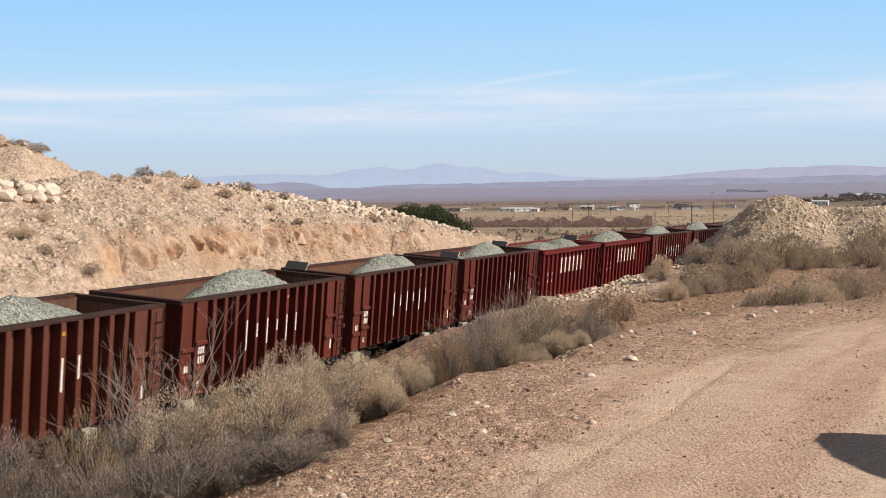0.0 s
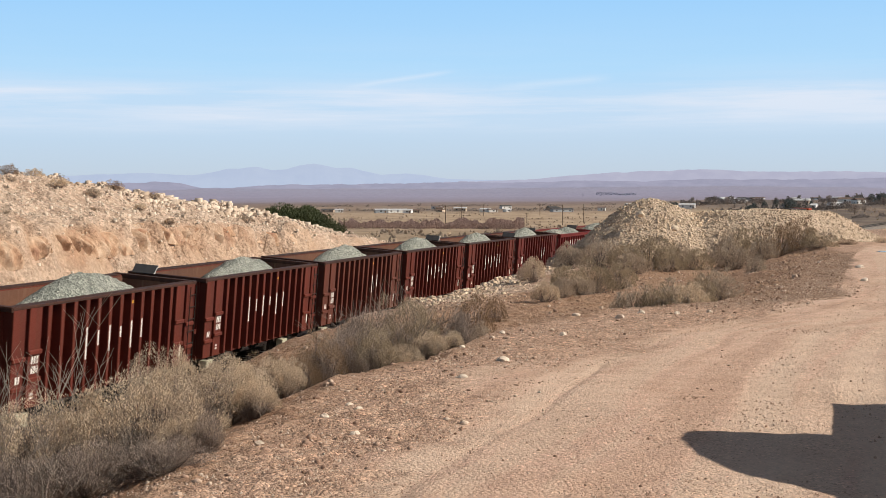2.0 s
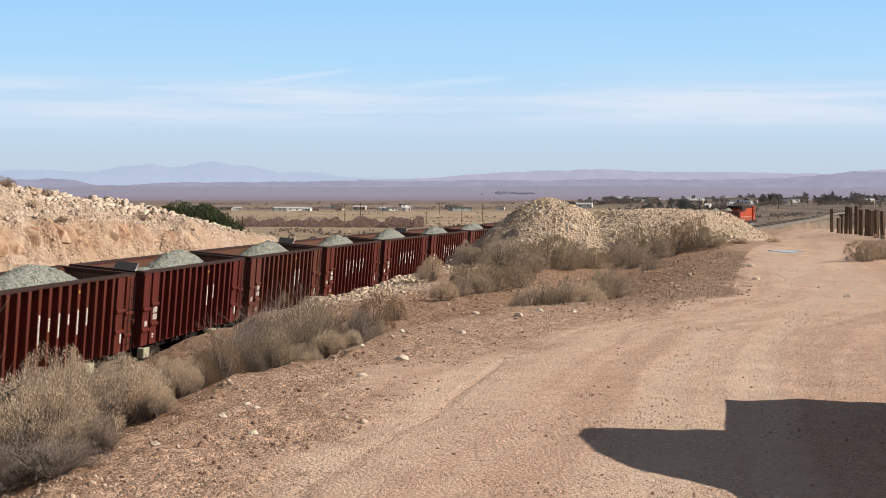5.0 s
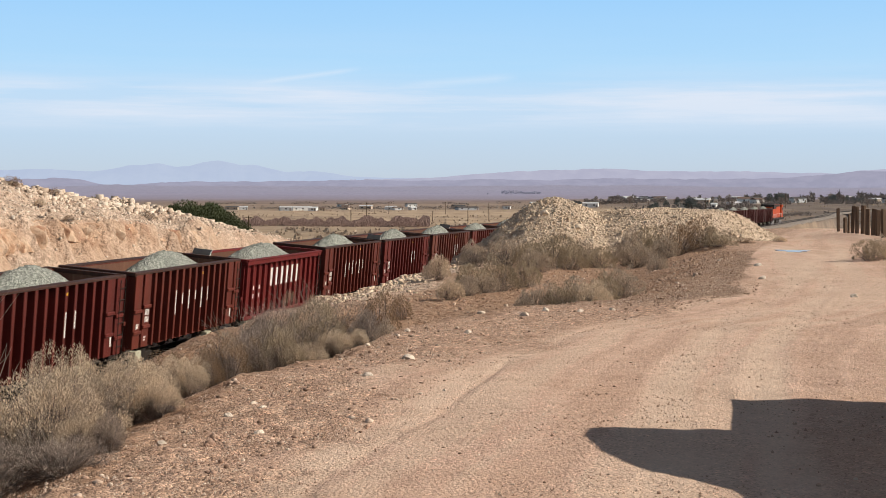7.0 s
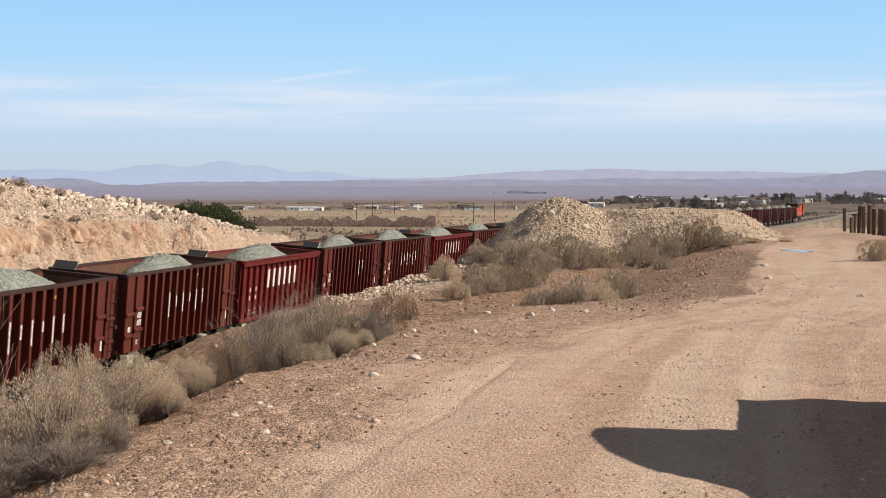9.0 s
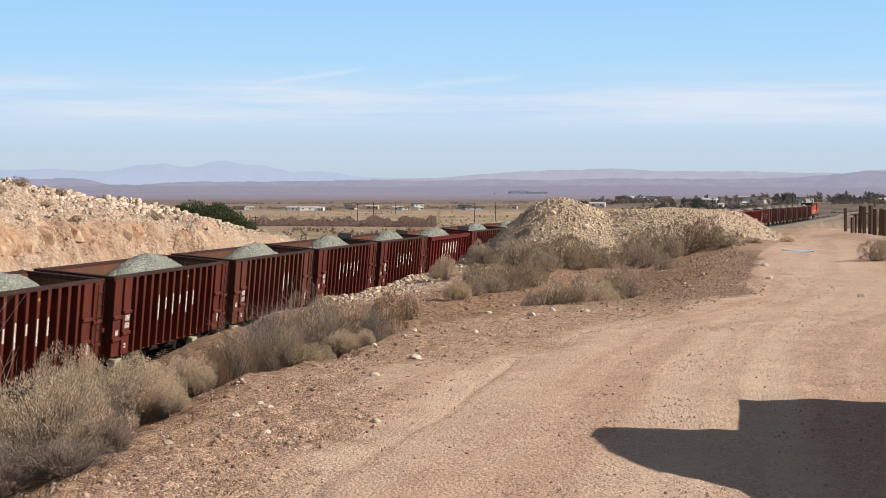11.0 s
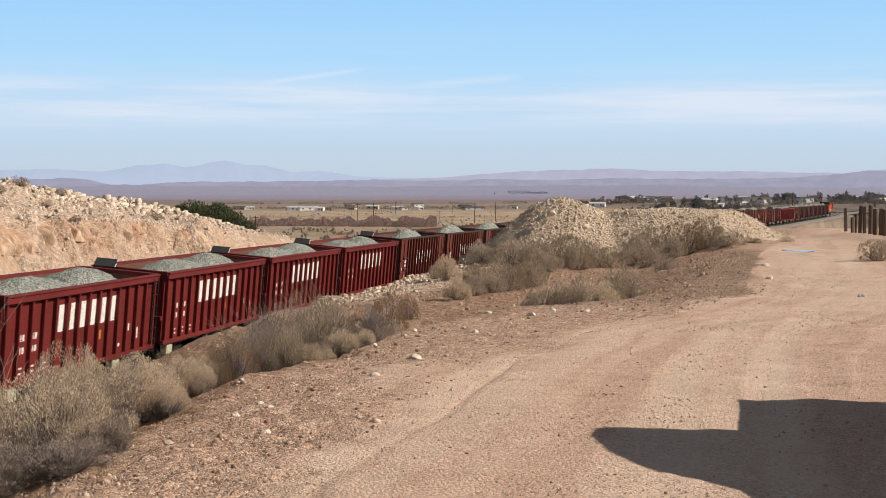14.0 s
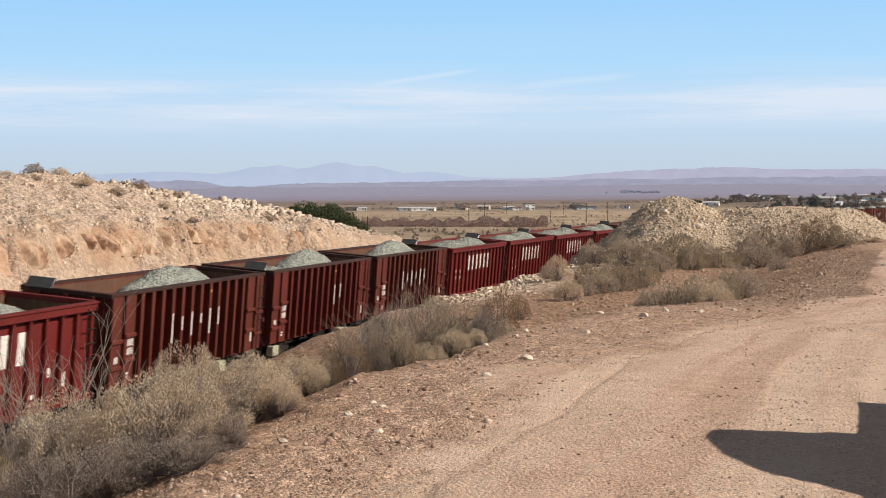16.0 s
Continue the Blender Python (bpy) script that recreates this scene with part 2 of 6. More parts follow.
BED = RAIL_Z - 0.62
EDGE_Y = (-40, 0, 10, 13, 17.5, 19, 22.6, 27.8, 30, 33, 54, 70, 100, 200)
EDGE_X = (-4, -3.6, -3.3, -3.1, -2.45, -1.95, -0.9, 1.4, 4.0, 6.0, 12.0, 15, 20, 45)
ROAD_Y = (-40, 10.8, 14.6, 19.3, 23.4, 26.2, 31.5, 48, 60, 90, 150, 300)
ROAD_X = (-3.6, -1.95, -0.85, 0.2, 1.8, 3.9, 7.1, 11.2, 14.5, 23, 44, 90)
TRACKS = (
    ((-5, 11.3, 13.9, 17.4, 21.5, 25.6, 30.6, 38, 50), (-4.5, -1.07, -0.49, 0.48, 1.96, 3.95, 6.66, 9.9, 14.5), 0.34),
    ((-5, 8, 15.4, 18.6, 24.4, 31.5, 41, 53), (-0.6, 1.4, 2.64, 3.38, 5.3, 8.2, 11.5, 15.5), 0.30),
    ((-5, 8, 15.9, 20, 25.6, 33.4, 44.3, 55.6), (0.6, 2.4, 3.9, 4.94, 7.0, 9.8, 13.4, 16.6), 0.30),
)
CREST_S = (-90, -24, -14, 0, 20, 40, 50, 62, 85)
CREST_Z = (3.0, 3.1, 3.1, 3.35, 1.65, -1.0, -2.6, -5.0, -6.2)
FACE_Z = (-1.5, -1.5, 1.0, 1.1, 0.4, -1.6, -3.2, -5.2, -6.6)
HILL, HX, HY, HSX = 16.2, 64.0, 106.0, 33.0


def valley(r):
    """The floor of the valley and the rise behind it."""
    return np.interp(r, (0, 100, 250, 600, 1500, 2400, 3400, 4200, 4500, 4950),
                     (-5.2, -5.6, -7.0, -10.0, -9.5, -4.0, 6.0, 24.0, 36.0, 46.0))


def ground_height(x, y):
    u, s = to_line(x, y)
    r = np.hypot(x, y)
    zv = valley(r) + 0.35 * fbm(x, y, 0.02, 40) * smooth(100, 300, r) + 9 * fbm(x, y, 0.0016, 41) * smooth(2200, 4200, r)
    zv = zv + 6.6 * smooth(50, 260, x) * smooth(400, 740, r) * smooth(2600, 1500, r)
    # the right of the line: bank, bench, plateau with the dirt road
    p = np.interp(y, (0, 58, 100, 150, 200, 250, 300, 500), (0, 0, -0.7, -1.7, -3.3, -5.0, -5.5, -8.5))
    p = p + 0.5 * smooth(20, 30, x) * smooth(170, 110, y) + 0.10 * fbm(x, y, 0.12, 3) + 0.035 * fbm(x, y, 0.9, 4)
    p = p + (-0.03 - p) * np.exp(-(((x - 15.1) / 1.4) ** 2 + ((y - 56.6) / 2.2) ** 2) ** 2)
    e = x - np.interp(y, EDGE_Y, EDGE_X) + 0.7 * fbm(x, y, 0.35, 5)
    w = np.clip((u - 3.5) / np.maximum(u - e - 3.5, 0.6), 0, 1)
    near = BED + (p - BED) * (0.9 * w + 0.1 * w * w)
    bench = np.interp(w, (0, 0.30, 0.42, 0.78, 1.0), (0, 0.76, 0.80, 0.80, 1.0))
    far = BED + (p - BED) * bench
    b = smooth(22, 36, y)
    right = near * (1 - b) + far * b
    right = right + 0.25 * fbm(x, y, 0.4, 6) * smooth(0.02, 0.2, w) * smooth(0.3, -1.5, e)
    # the left of the line: cut face, rubble slope, crest
    a = -u
    zc, zf = np.interp(s, CREST_S, CREST_Z), np.interp(s, CREST_S, FACE_Z)
    g = 0.9 * fbm(s, s * 0, 0.22, 14, 3) + 0.45 - 3.6 * np.abs(fbm(s, a * 0.12, 0.8, 8, 2, 0.5)) + 0.6 * fbm(s, a, 1.6, 16, 3, 0.65)
    a2 = a + 0.8 * g * smooth(6.9, 7.8, a) * smooth(10.0, 8.6, a) * (0.25 + 0.75 * smooth(-19, -12, s) * smooth(26, 12, s)) + 0.5 * fbm(s, a, 0.2, 9)
    zb = np.interp(s, (-60, -10, 5, 20, 50), (4.2, 3.9, 1.0, -3.5, -7.5))
    zw = np.interp(s, (-60, -15, 10, 30), (4.5, 4.0, -4.0, -8.5))
    tt = (a2 - 4.6) / 3.8
    cliff = smooth(-19, -12, s) * smooth(20, 2, s) * np.clip(0.8 + 1.6 * fbm(s, s * 0, 0.13, 18, 2), 0.15, 1)
    tt = tt + cliff * (np.interp(tt, (0, 0.5, 0.84, 0.91, 1), (0, 0.46, 0.72, 0.97, 1)) - tt)
    left = np.where(a2 < 4.6, BED, np.where(a2 < 8.4, BED + (zf - BED) * tt,
           np.where(a2 < 14, zf + (zc - zf) * smooth(0, 1, (a2 - 8.4) / 5.6 * 0.5 + 0.0) * 2 * 0.999,
           np.where(a2 < 30, zc + (zb - zc) * smooth(14, 30, a2), zb + (zw - zb) * smooth(30, 70, a2)))))
    lin = zf + (zc - zf) * np.clip((a2 - 8.4) / 5.6, 0, 1)
    left = np.where((a2 >= 8.4) & (a2 < 14), lin, left)
    left = left + smooth(5.5, 9, a) * (0.45 * fbm(x, y, 0.35, 10) + 0.3 * fbm(x, y, 1.3, 11) + 0.12 * fbm(x, y, 3.5, 13, 2))
    left = left + HILL * np.exp(-((x + HX) / HSX) ** 2 - ((y - HY) / 22) ** 2) * (1 + 0.2 * fbm(x, y, 0.12, 12)) * smooth(-40, -50, x)
    z = np.where(u > 0, right, left)
    z = np.where(np.abs(u) < 3.5, BED, z)
    # the valley takes over beyond the cut
    out = smooth(55, 95, s) * smooth(2, 12, -u)
    out = np.maximum(out, smooth(70, 160, -u) * smooth(-20, 20, s))
    out = np.maximum(out, smooth(260, 420, r))
    z = z * (1 - out) + zv * out
    bed = (np.abs(u) < 3.5) & (r < 600)
    return np.where(bed, BED, z), u, s, e, w, r


def z_at(x, y):
    return float(ground_height(np.array([float(x)]), np.array([float(y)]))[0][0])


def build_ground():
    az = np.concatenate([np.linspace(-180.001, -34, 24)[:-1], np.linspace(-34, 26, 420), np.linspace(26, 180, 24)[1:]])
    rr = np.concatenate([np.linspace(0.0, 7.5, 12)[:-1], np.geomspace(7.5, 40, 240)[:-1], np.geomspace(40, 84, 190)[:-1], np.geomspace(84, 420, 85)[:-1], np.geomspace(420, 4950, 90)])
    az[-1] = 180
    A, R = np.meshgrid(np.radians(az), rr, indexing="ij")
    x, y = (R * np.sin(A)).ravel(), (R * np.cos(A)).ravel()
    z, u, s, e, w, r = ground_height(x, y)
    verge = 0.3 + 0.7 * smooth(32, 24, y)
    road = smooth(-0.6, 0.7, (x - np.interp(y, ROAD_Y, ROAD_X)) / verge + 1.5 * fbm(x, y, 0.5, 20, 6, 0.68)) * smooth(230, 120, r)
    rough = (1 - road) * smooth(70, 30, r)
    z = z + rough * (0.03 * fbm(x, y, 1.6, 21) + 0.03 * fbm(x, y, 6, 22, 3, 0.7)) * (np.abs(u) > 4)
    z = z + road * smooth(60, 20, r) * (0.008 * fbm(x, y, 6, 23) + 0.02 * fbm(x, y, 0.8, 24))
    # wheel tracks: one that hugs the shoulder, two that run on up the road
    lane = x - np.interp(y, ROAD_Y, ROAD_X)
    streak = fbm(lane + 0.5 * fbm(x, y, 0.15, 27), y * 0.045, 1.5, 28, 4, 0.6)
    ruts = np.zeros(len(x))
    for i, (ty, tx, wide) in enumerate(TRACKS):
        d = x - np.interp(y, ty, tx) - 0.2 * fbm(x, y, 0.25, 29)
        ruts = np.maximum(ruts, np.exp(-(d / wide) ** 4) * np.clip(0.8 + 1.1 * fbm(x, y, 0.4, 30 + i), 0, 1))
        for side in (-1, 1):
            z = z + 0.008 * road * np.exp(-((d - side * wide * 1.25) / 0.11) ** 2) * smooth(50, 20, r) * np.clip(0.6 + 1.6 * fbm(x, y, 0.5, 60 + i), 0, 1)
        z = z - 0.006 * road * np.exp(-(d / wide) ** 4) * smooth(60, 25, r)
        z = z + (0.004 * road * np.exp(-((np.abs(d) - wide * 0.45) / 0.10) ** 2) * np.sin(26 * y) * smooth(26, 14, r) if i else 0)
    z = z - 0.020 * road * np.exp(-((lane - 0.90 - 0.1 * fbm(x, y, 0.3, 26)) / 0.07) ** 2) * smooth(45, 20, r) * np.clip(0.85 + 1.4 * fbm(x, y, 0.4, 29), 0, 1)
    z = z + 0.006 * road * streak * smooth(60, 20, r)
    n, m = A.shape
    i = np.arange(n * m).reshape(n, m)
    quads = np.stack([i[:-1, :-1], i[:-1, 1:], i[1:, 1:], i[1:, :-1]], -1).reshape(-1, 4)
    me = bpy.data.meshes.new("ground")
    me.vertices.add(n * m)
    me.vertices.foreach_set("co", np.stack([x, y, z], 1).ravel())
    me.loops.add(quads.size)
    me.loops.foreach_set("vertex_index", quads.ravel().astype(np.int32))
    me.polygons.add(len(quads))
    me.polygons.foreach_set("loop_start", np.arange(0, quads.size, 4, dtype=np.int32))
    me.update(calc_edges=True)
    a = -u
    lip = np.interp(s, CREST_S, FACE_Z)
    apron = 0.55 * smooth(4.4, 5.4, a) * smooth(9.4, 8.2, a) * smooth(44, 28, s + 8 * fbm(x, y, 0.3, 31)) * smooth(-21, -13, s + 6 * fbm(x, y, 0.3, 36)) * np.clip(0.8 + 1.2 * fbm(x, y, 0.3, 32), 0, 1)
    face = smooth(lip - 1.7, lip - 1.0, z + 0.5 * fbm(x, y, 0.8, 37)) * smooth(lip + 0.2, lip - 0.15, z) * smooth(6.4, 6.9, a) * smooth(10, 9.4, a) * smooth(24, 12, s) * smooth(-17, -12, s) * np.clip(0.65 + 2.2 * fbm(s, a * 0.3, 0.35, 33, 3), 0, 1)
    pale = smooth(4.0, 4.6, a) * smooth(80, 60, s) * smooth(240, 160, r)
    pale = np.maximum(pale, smooth(5.5, 7.5, u) * smooth(12.9, 11.2, u + 1.5 * fbm(x, y, 0.4, 33)) * smooth(39, 45, y + 4 * fbm(x, y, 0.3, 38)) * smooth(72, 64, y))
    town = smooth(0.12, 0.19, x / np.maximum(r, 1) + 0.05 * fbm(x, y, 0.006, 34)) * smooth(260, 480, r) * smooth(2300, 1500, r)
    spit = smooth(27, 31, y) * smooth(60, 52, y) * (1 - road) * smooth(-1.5, 0.2, e)
    soil = smooth(0.7, -0.3, e + 0.6 * fbm(x, y, 0.9, 35)) * (u > 0) * smooth(190, 130, r)
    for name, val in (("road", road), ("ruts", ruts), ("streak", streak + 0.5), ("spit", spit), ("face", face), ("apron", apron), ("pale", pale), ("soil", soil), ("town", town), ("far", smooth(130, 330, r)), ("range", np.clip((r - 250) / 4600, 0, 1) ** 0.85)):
        at = me.attributes.new(name, "FLOAT", "POINT")
        at.data.foreach_set("value", np.asarray(val, dtype=np.float32))
    me.polygons.foreach_set("use_smooth", np.ones(len(quads), dtype=bool))
    k = Nodes("desert_ground", 0.97)
    speck = k.voronoi(24, out="Color")
    pebble = k.voronoi(11, out="Color")
    grain = k.voronoi(52, out="Color")
    n1, n2, n3 = k.noise(0.35, 5), k.noise(2.5, 5, 0.7), k.noise(30, 3, 0.7)
    gravel = k.ramp(n2, (0.3, (0.38, 0.24, 0.17)), (0.55, (0.49, 0.33, 0.24)), (0.75, (0.58, 0.42, 0.32)))
    gravel = k.mix(0.85, gravel, k.ramp(speck, (0.0, (0.4, 0.36, 0.34)), (0.5, (1, 1, 1)), (1.0, (1.8, 1.75, 1.7))), "MULTIPLY")
    gravel = k.mix(0.35, gravel, k.ramp(pebble, (0.0, (0.55, 0.5, 0.5)), (0.5, (1, 1, 1)), (1.0, (1.6, 1.6, 1.55))), "MULTIPLY")
    gravel = k.mix(0.7, gravel, k.ramp(grain, (0.0, (0.4, 0.36, 0.34)), (0.35, (0.95, 0.95, 0.95)), (0.75, (1.1, 1.1, 1.1)), (1.0, (1.7, 1.65, 1.6))), "MULTIPLY")
    dirt = k.ramp(n2, (0.3, (0.58, 0.38, 0.282)), (0.55, (0.675, 0.462, 0.35)), (0.75, (0.74, 0.535, 0.415)))
    dirt = k.mix(k.ramp(n1, (0.46, 0.0), (0.62, 0.4)), dirt, (0.50, 0.315, 0.215))
    dirt = k.mix(k.ramp(k.attribute("streak"), (0.34, 0.4), (0.48, 0.0)), dirt, (0.48, 0.315, 0.225))
    dirt = k.mix(k.ramp(k.attribute("streak"), (0.56, 0.0), (0.75, 0.6)), dirt, (0.66, 0.49, 0.37))
    dirt = k.mix(k.ramp(k.noise(0.55, 5, 0.7), (0.35, 0.45), (0.6, 0.95)), dirt, k.ramp(grain, (0.0, (0.3, 0.26, 0.24)), (0.28, (0.9, 0.88, 0.88)), (0.8, (1.08, 1.08, 1.08)), (1.0, (1.75, 1.7, 1.65))), "MULTIPLY")
    dirt = k.mix(k.ramp(k.noise(0.8, 5, 0.7), (0.45, 0.15), (0.62, 0.6)), dirt, k.ramp(speck, (0.0, (0.6, 0.58, 0.55)), (0.5, (1, 1, 1)), (1.0, (1.4, 1.4, 1.4))), "MULTIPLY")
    soil_c = k.ramp(n2, (0.3, (0.28, 0.155, 0.095)), (0.5, (0.38, 0.235, 0.15)), (0.72, (0.47, 0.32, 0.22)))
    soil_c = k.mix(0.3, soil_c, k.ramp(speck, (0.0, (0.55, 0.5, 0.5)), (1.0, (1.5, 1.5, 1.5))), "MULTIPLY")
    face_c = k.ramp(k.noise(0.6, 6, 0.65), (0.36, (0.40, 0.215, 0.135)), (0.48, (0.51, 0.31, 0.20)), (0.60, (0.58, 0.39, 0.265)))
    face_c = k.mix(0.45, face_c, k.ramp(k.voronoi(5.0, out="Color"), (0.0, (0.6, 0.55, 0.5)), (0.6, (1, 1, 1)), (1.0, (1.4, 1.4, 1.4))), "MULTIPLY")
    face_c = k.mix(k.ramp(k.noise(2.2, 5, 0.7), (0.54, 0.0), (0.66, 0.5)), face_c, (0.56, 0.39, 0.26))
    pale_c = k.ramp(k.noise(0.8, 6, 0.7), (0.3, (0.48, 0.335, 0.25)), (0.5, (0.565, 0.42, 0.32)), (0.7, (0.63, 0.50, 0.40)))
    pale_c = k.mix(0.6, pale_c, k.ramp(k.voronoi(4.5, out="Color"), (0.0, (0.5, 0.45, 0.42)), (0.5, (1, 1, 1)), (1.0, (1.45, 1.45, 1.45))), "MULTIPLY")
    pale_c = k.mix(0.6, pale_c, k.ramp(k.voronoi(10, out="Color"), (0.0, (0.45, 0.42, 0.4)), (0.4, (1, 1, 1)), (1.0, (1.4, 1.4, 1.4))), "MULTIPLY")
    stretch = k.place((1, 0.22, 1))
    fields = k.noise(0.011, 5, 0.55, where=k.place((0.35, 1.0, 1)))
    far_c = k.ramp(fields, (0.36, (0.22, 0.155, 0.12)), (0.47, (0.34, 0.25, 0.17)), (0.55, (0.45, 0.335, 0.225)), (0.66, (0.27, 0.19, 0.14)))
    # field colours by distance; the far end carries blue-mauve haze in its base colour
    hazed_plain = k.ramp(k.attribute("range"), (0.0, (0.36, 0.27, 0.18)), (0.10, (0.50, 0.375, 0.255)), (0.22, (0.52, 0.39, 0.27)), (0.27, (0.25, 0.19, 0.15)), (0.36, (0.30, 0.225, 0.18)), (0.40, (0.23, 0.17, 0.145)),
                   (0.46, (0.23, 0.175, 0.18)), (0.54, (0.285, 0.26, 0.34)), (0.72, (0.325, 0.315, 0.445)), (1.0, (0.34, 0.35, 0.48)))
    far_c = k.mix(k.ramp(k.attribute("range"), (0.0, 0.6), (0.3, 0.75), (0.6, 0.94)), far_c, hazed_plain)
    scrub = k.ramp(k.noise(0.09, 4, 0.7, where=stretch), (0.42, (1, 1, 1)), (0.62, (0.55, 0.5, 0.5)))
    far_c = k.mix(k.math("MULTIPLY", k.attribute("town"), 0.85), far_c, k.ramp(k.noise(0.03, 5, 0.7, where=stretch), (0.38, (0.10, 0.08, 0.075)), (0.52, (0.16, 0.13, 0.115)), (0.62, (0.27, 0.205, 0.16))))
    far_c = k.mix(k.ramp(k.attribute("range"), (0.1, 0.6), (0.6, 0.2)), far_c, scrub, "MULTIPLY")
    gravel = k.mix(k.math("MULTIPLY", k.attribute("spit"), 0.9), gravel, k.mix(speck, (0.16, 0.10, 0.07), (0.36, 0.25, 0.18)))
    dirt = k.mix(k.math("MULTIPLY", k.attribute("ruts"), 0.55), dirt, k.ramp(n2, (0.3, (0.68, 0.50, 0.375)), (0.7, (0.75, 0.57, 0.44))))
    c = k.mix(k.attribute("road"), gravel, dirt)
    c = k.mix(k.math("MULTIPLY", k.attribute("soil"), k.ramp(n1, (0.3, 0.55), (0.6, 1.0))), c, soil_c)
    c = k.mix(k.attribute("pale"), c, pale_c)
    apron_c = k.ramp(k.noise(0.7, 6, 0.7), (0.35, (0.49, 0.30, 0.185)), (0.55, (0.56, 0.37, 0.25)), (0.7, (0.59, 0.425, 0.305)))
    c = k.mix(k.attribute("apron"), c, apron_c)
    c = k.mix(k.attribute("face"), c, face_c)
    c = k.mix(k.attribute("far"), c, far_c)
    rub = k.math("ADD", k.noise(4.0, 6, 0.75), k.math("MULTIPLY", k.voronoi(5.0), -0.7))
    coarse = k.math("MULTIPLY", k.math("MULTIPLY", rub, 9.0), k.math("MAXIMUM", k.attribute("pale"), k.attribute("soil")))
    h = k.math("ADD", coarse, k.math("ADD", k.math("MULTIPLY", n3, 0.4), k.math("MULTIPLY", k.noise(75, 4, 0.8), 0.3)))
    lumps = k.math("ADD", k.math("MULTIPLY", k.voronoi(24), -1.3), k.math("MULTIPLY", k.voronoi(52), -0.7))
    h = k.math("ADD", h, k.math("MULTIPLY", lumps, k.ramp(k.attribute("road"), (0.0, 1.0), (1.0, 0.45))))
    k.bump(h, 0.75, 0.025)
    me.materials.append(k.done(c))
    return tagged(new("ground", me), "desert ground with a pale dirt road, gravel shoulder and valley floor", "ground", kind="structure")


build_ground()


# ---------------------------------------------------------------- the crumbling clay scarp along the cut
def build_scarp():
    n, rows = 520, 30
    s = np.linspace(-17.0, 19.0, n)
    cx, cy, th = np.interp(s, LS, LX), np.interp(s, LS, LY), np.interp(s, LS, LTH)
    lip = np.interp(s, CREST_S, FACE_Z) - 0.12 + 0.35 * fbm(s, s * 0, 0.3, 91, 3)
    steps = np.linspace(5.0, 10.5, 90)

    def out_at(level):
        """How far from the line the bank reaches a level, evened out along the line."""
        A, S = np.meshgrid(steps, np.arange(n))
        x, y = cx[S] - A * np.cos(th[S]), cy[S] + A * np.sin(th[S])
        z = ground_height(x.ravel(), y.ravel())[0].reshape(x.shape)
        d = steps[np.argmax(z > level[:, None], axis=1)]
        pad = np.pad(d, 8, mode="edge")
        return np.convolve(pad, np.ones(17) / 17, mode="valid")

    tall = 0.95 + 0.7 * fbm(s, s * 0, 0.2, 92, 2)
    top, foot = out_at(lip), out_at(lip - tall)
    fade = smooth(-17, -13, s) * smooth(19, 11, s) * np.clip(0.75 + 1.6 * fbm(s, s * 0, 0.16, 93, 2), 0.0, 1.0)
    co, across = [], np.linspace(0, 1, rows)
    for v in across:
        gully = 1 - 4.0 * np.abs(fbm(s + 0.3 * v, s * 0 + 0.25 * v, 0.95, 94, 3, 0.55))
        crumb = fbm(s, s * 0 + 0.7 * v, 2.2, 95, 3, 0.6)
        swell = sin(pi * min(1.0, 0.02 + 0.86 * v))
        bulge = fade * swell * (0.02 + 0.40 * gully + 0.26 * crumb) - 0.14 * (1 - fade) - (0.25 if v in (0.0, 1.0) else 0.0)
        a = foot + (top - foot) * v ** 1.25 - bulge
        z = lip - tall * (1 - v) + 0.10 * crumb * swell
        co.append(np.stack([cx - a * np.cos(th), cy + a * np.sin(th), z], 1))
    co = np.stack(co, 1).reshape(-1, 3)
    i = np.arange(n * rows).reshape(n, rows)
    fa = np.stack([i[:-1, :-1], i[1:, :-1], i[1:, 1:], i[:-1, 1:]], -1).reshape(-1, 4)
    me = bpy.data.meshes.new("clay_scarp")
    me.from_pydata(co.tolist(), [], fa.tolist())
    k = Nodes("red_clay_scarp", 0.97)
    c = k.ramp(k.noise(1.1, 6, 0.65, stretch=(1, 1, 0.5)), (0.34, (0.36, 0.19, 0.125)), (0.45, (0.52, 0.32, 0.205)), (0.56, (0.60, 0.42, 0.295)), (0.72, (0.64, 0.49, 0.37)))
    c = k.mix(0.5, c, k.ramp(k.voronoi(6, out="Color"), (0.0, (0.6, 0.55, 0.5)), (0.6, (1, 1, 1)), (1.0, (1.25, 1.25, 1.25))), "MULTIPLY")
    k.bump(k.noise(7, 6, 0.75), 0.8, 0.08)
    me.materials.append(k.done(c))
    return tagged(new("clay_scarp", me), "crumbling red clay scarp along the railway cut", "scarp", kind="structure")


build_scarp()


# ---------------------------------------------------------------- rails, sleepers, ballast
def cant(s):
    """The tilt of the track in its curve: the outer rail is the higher."""
    return radians(float(np.interp(s, (-80, 110, 190, 640), (5.0, 5.0, 2.0, 1.0))))


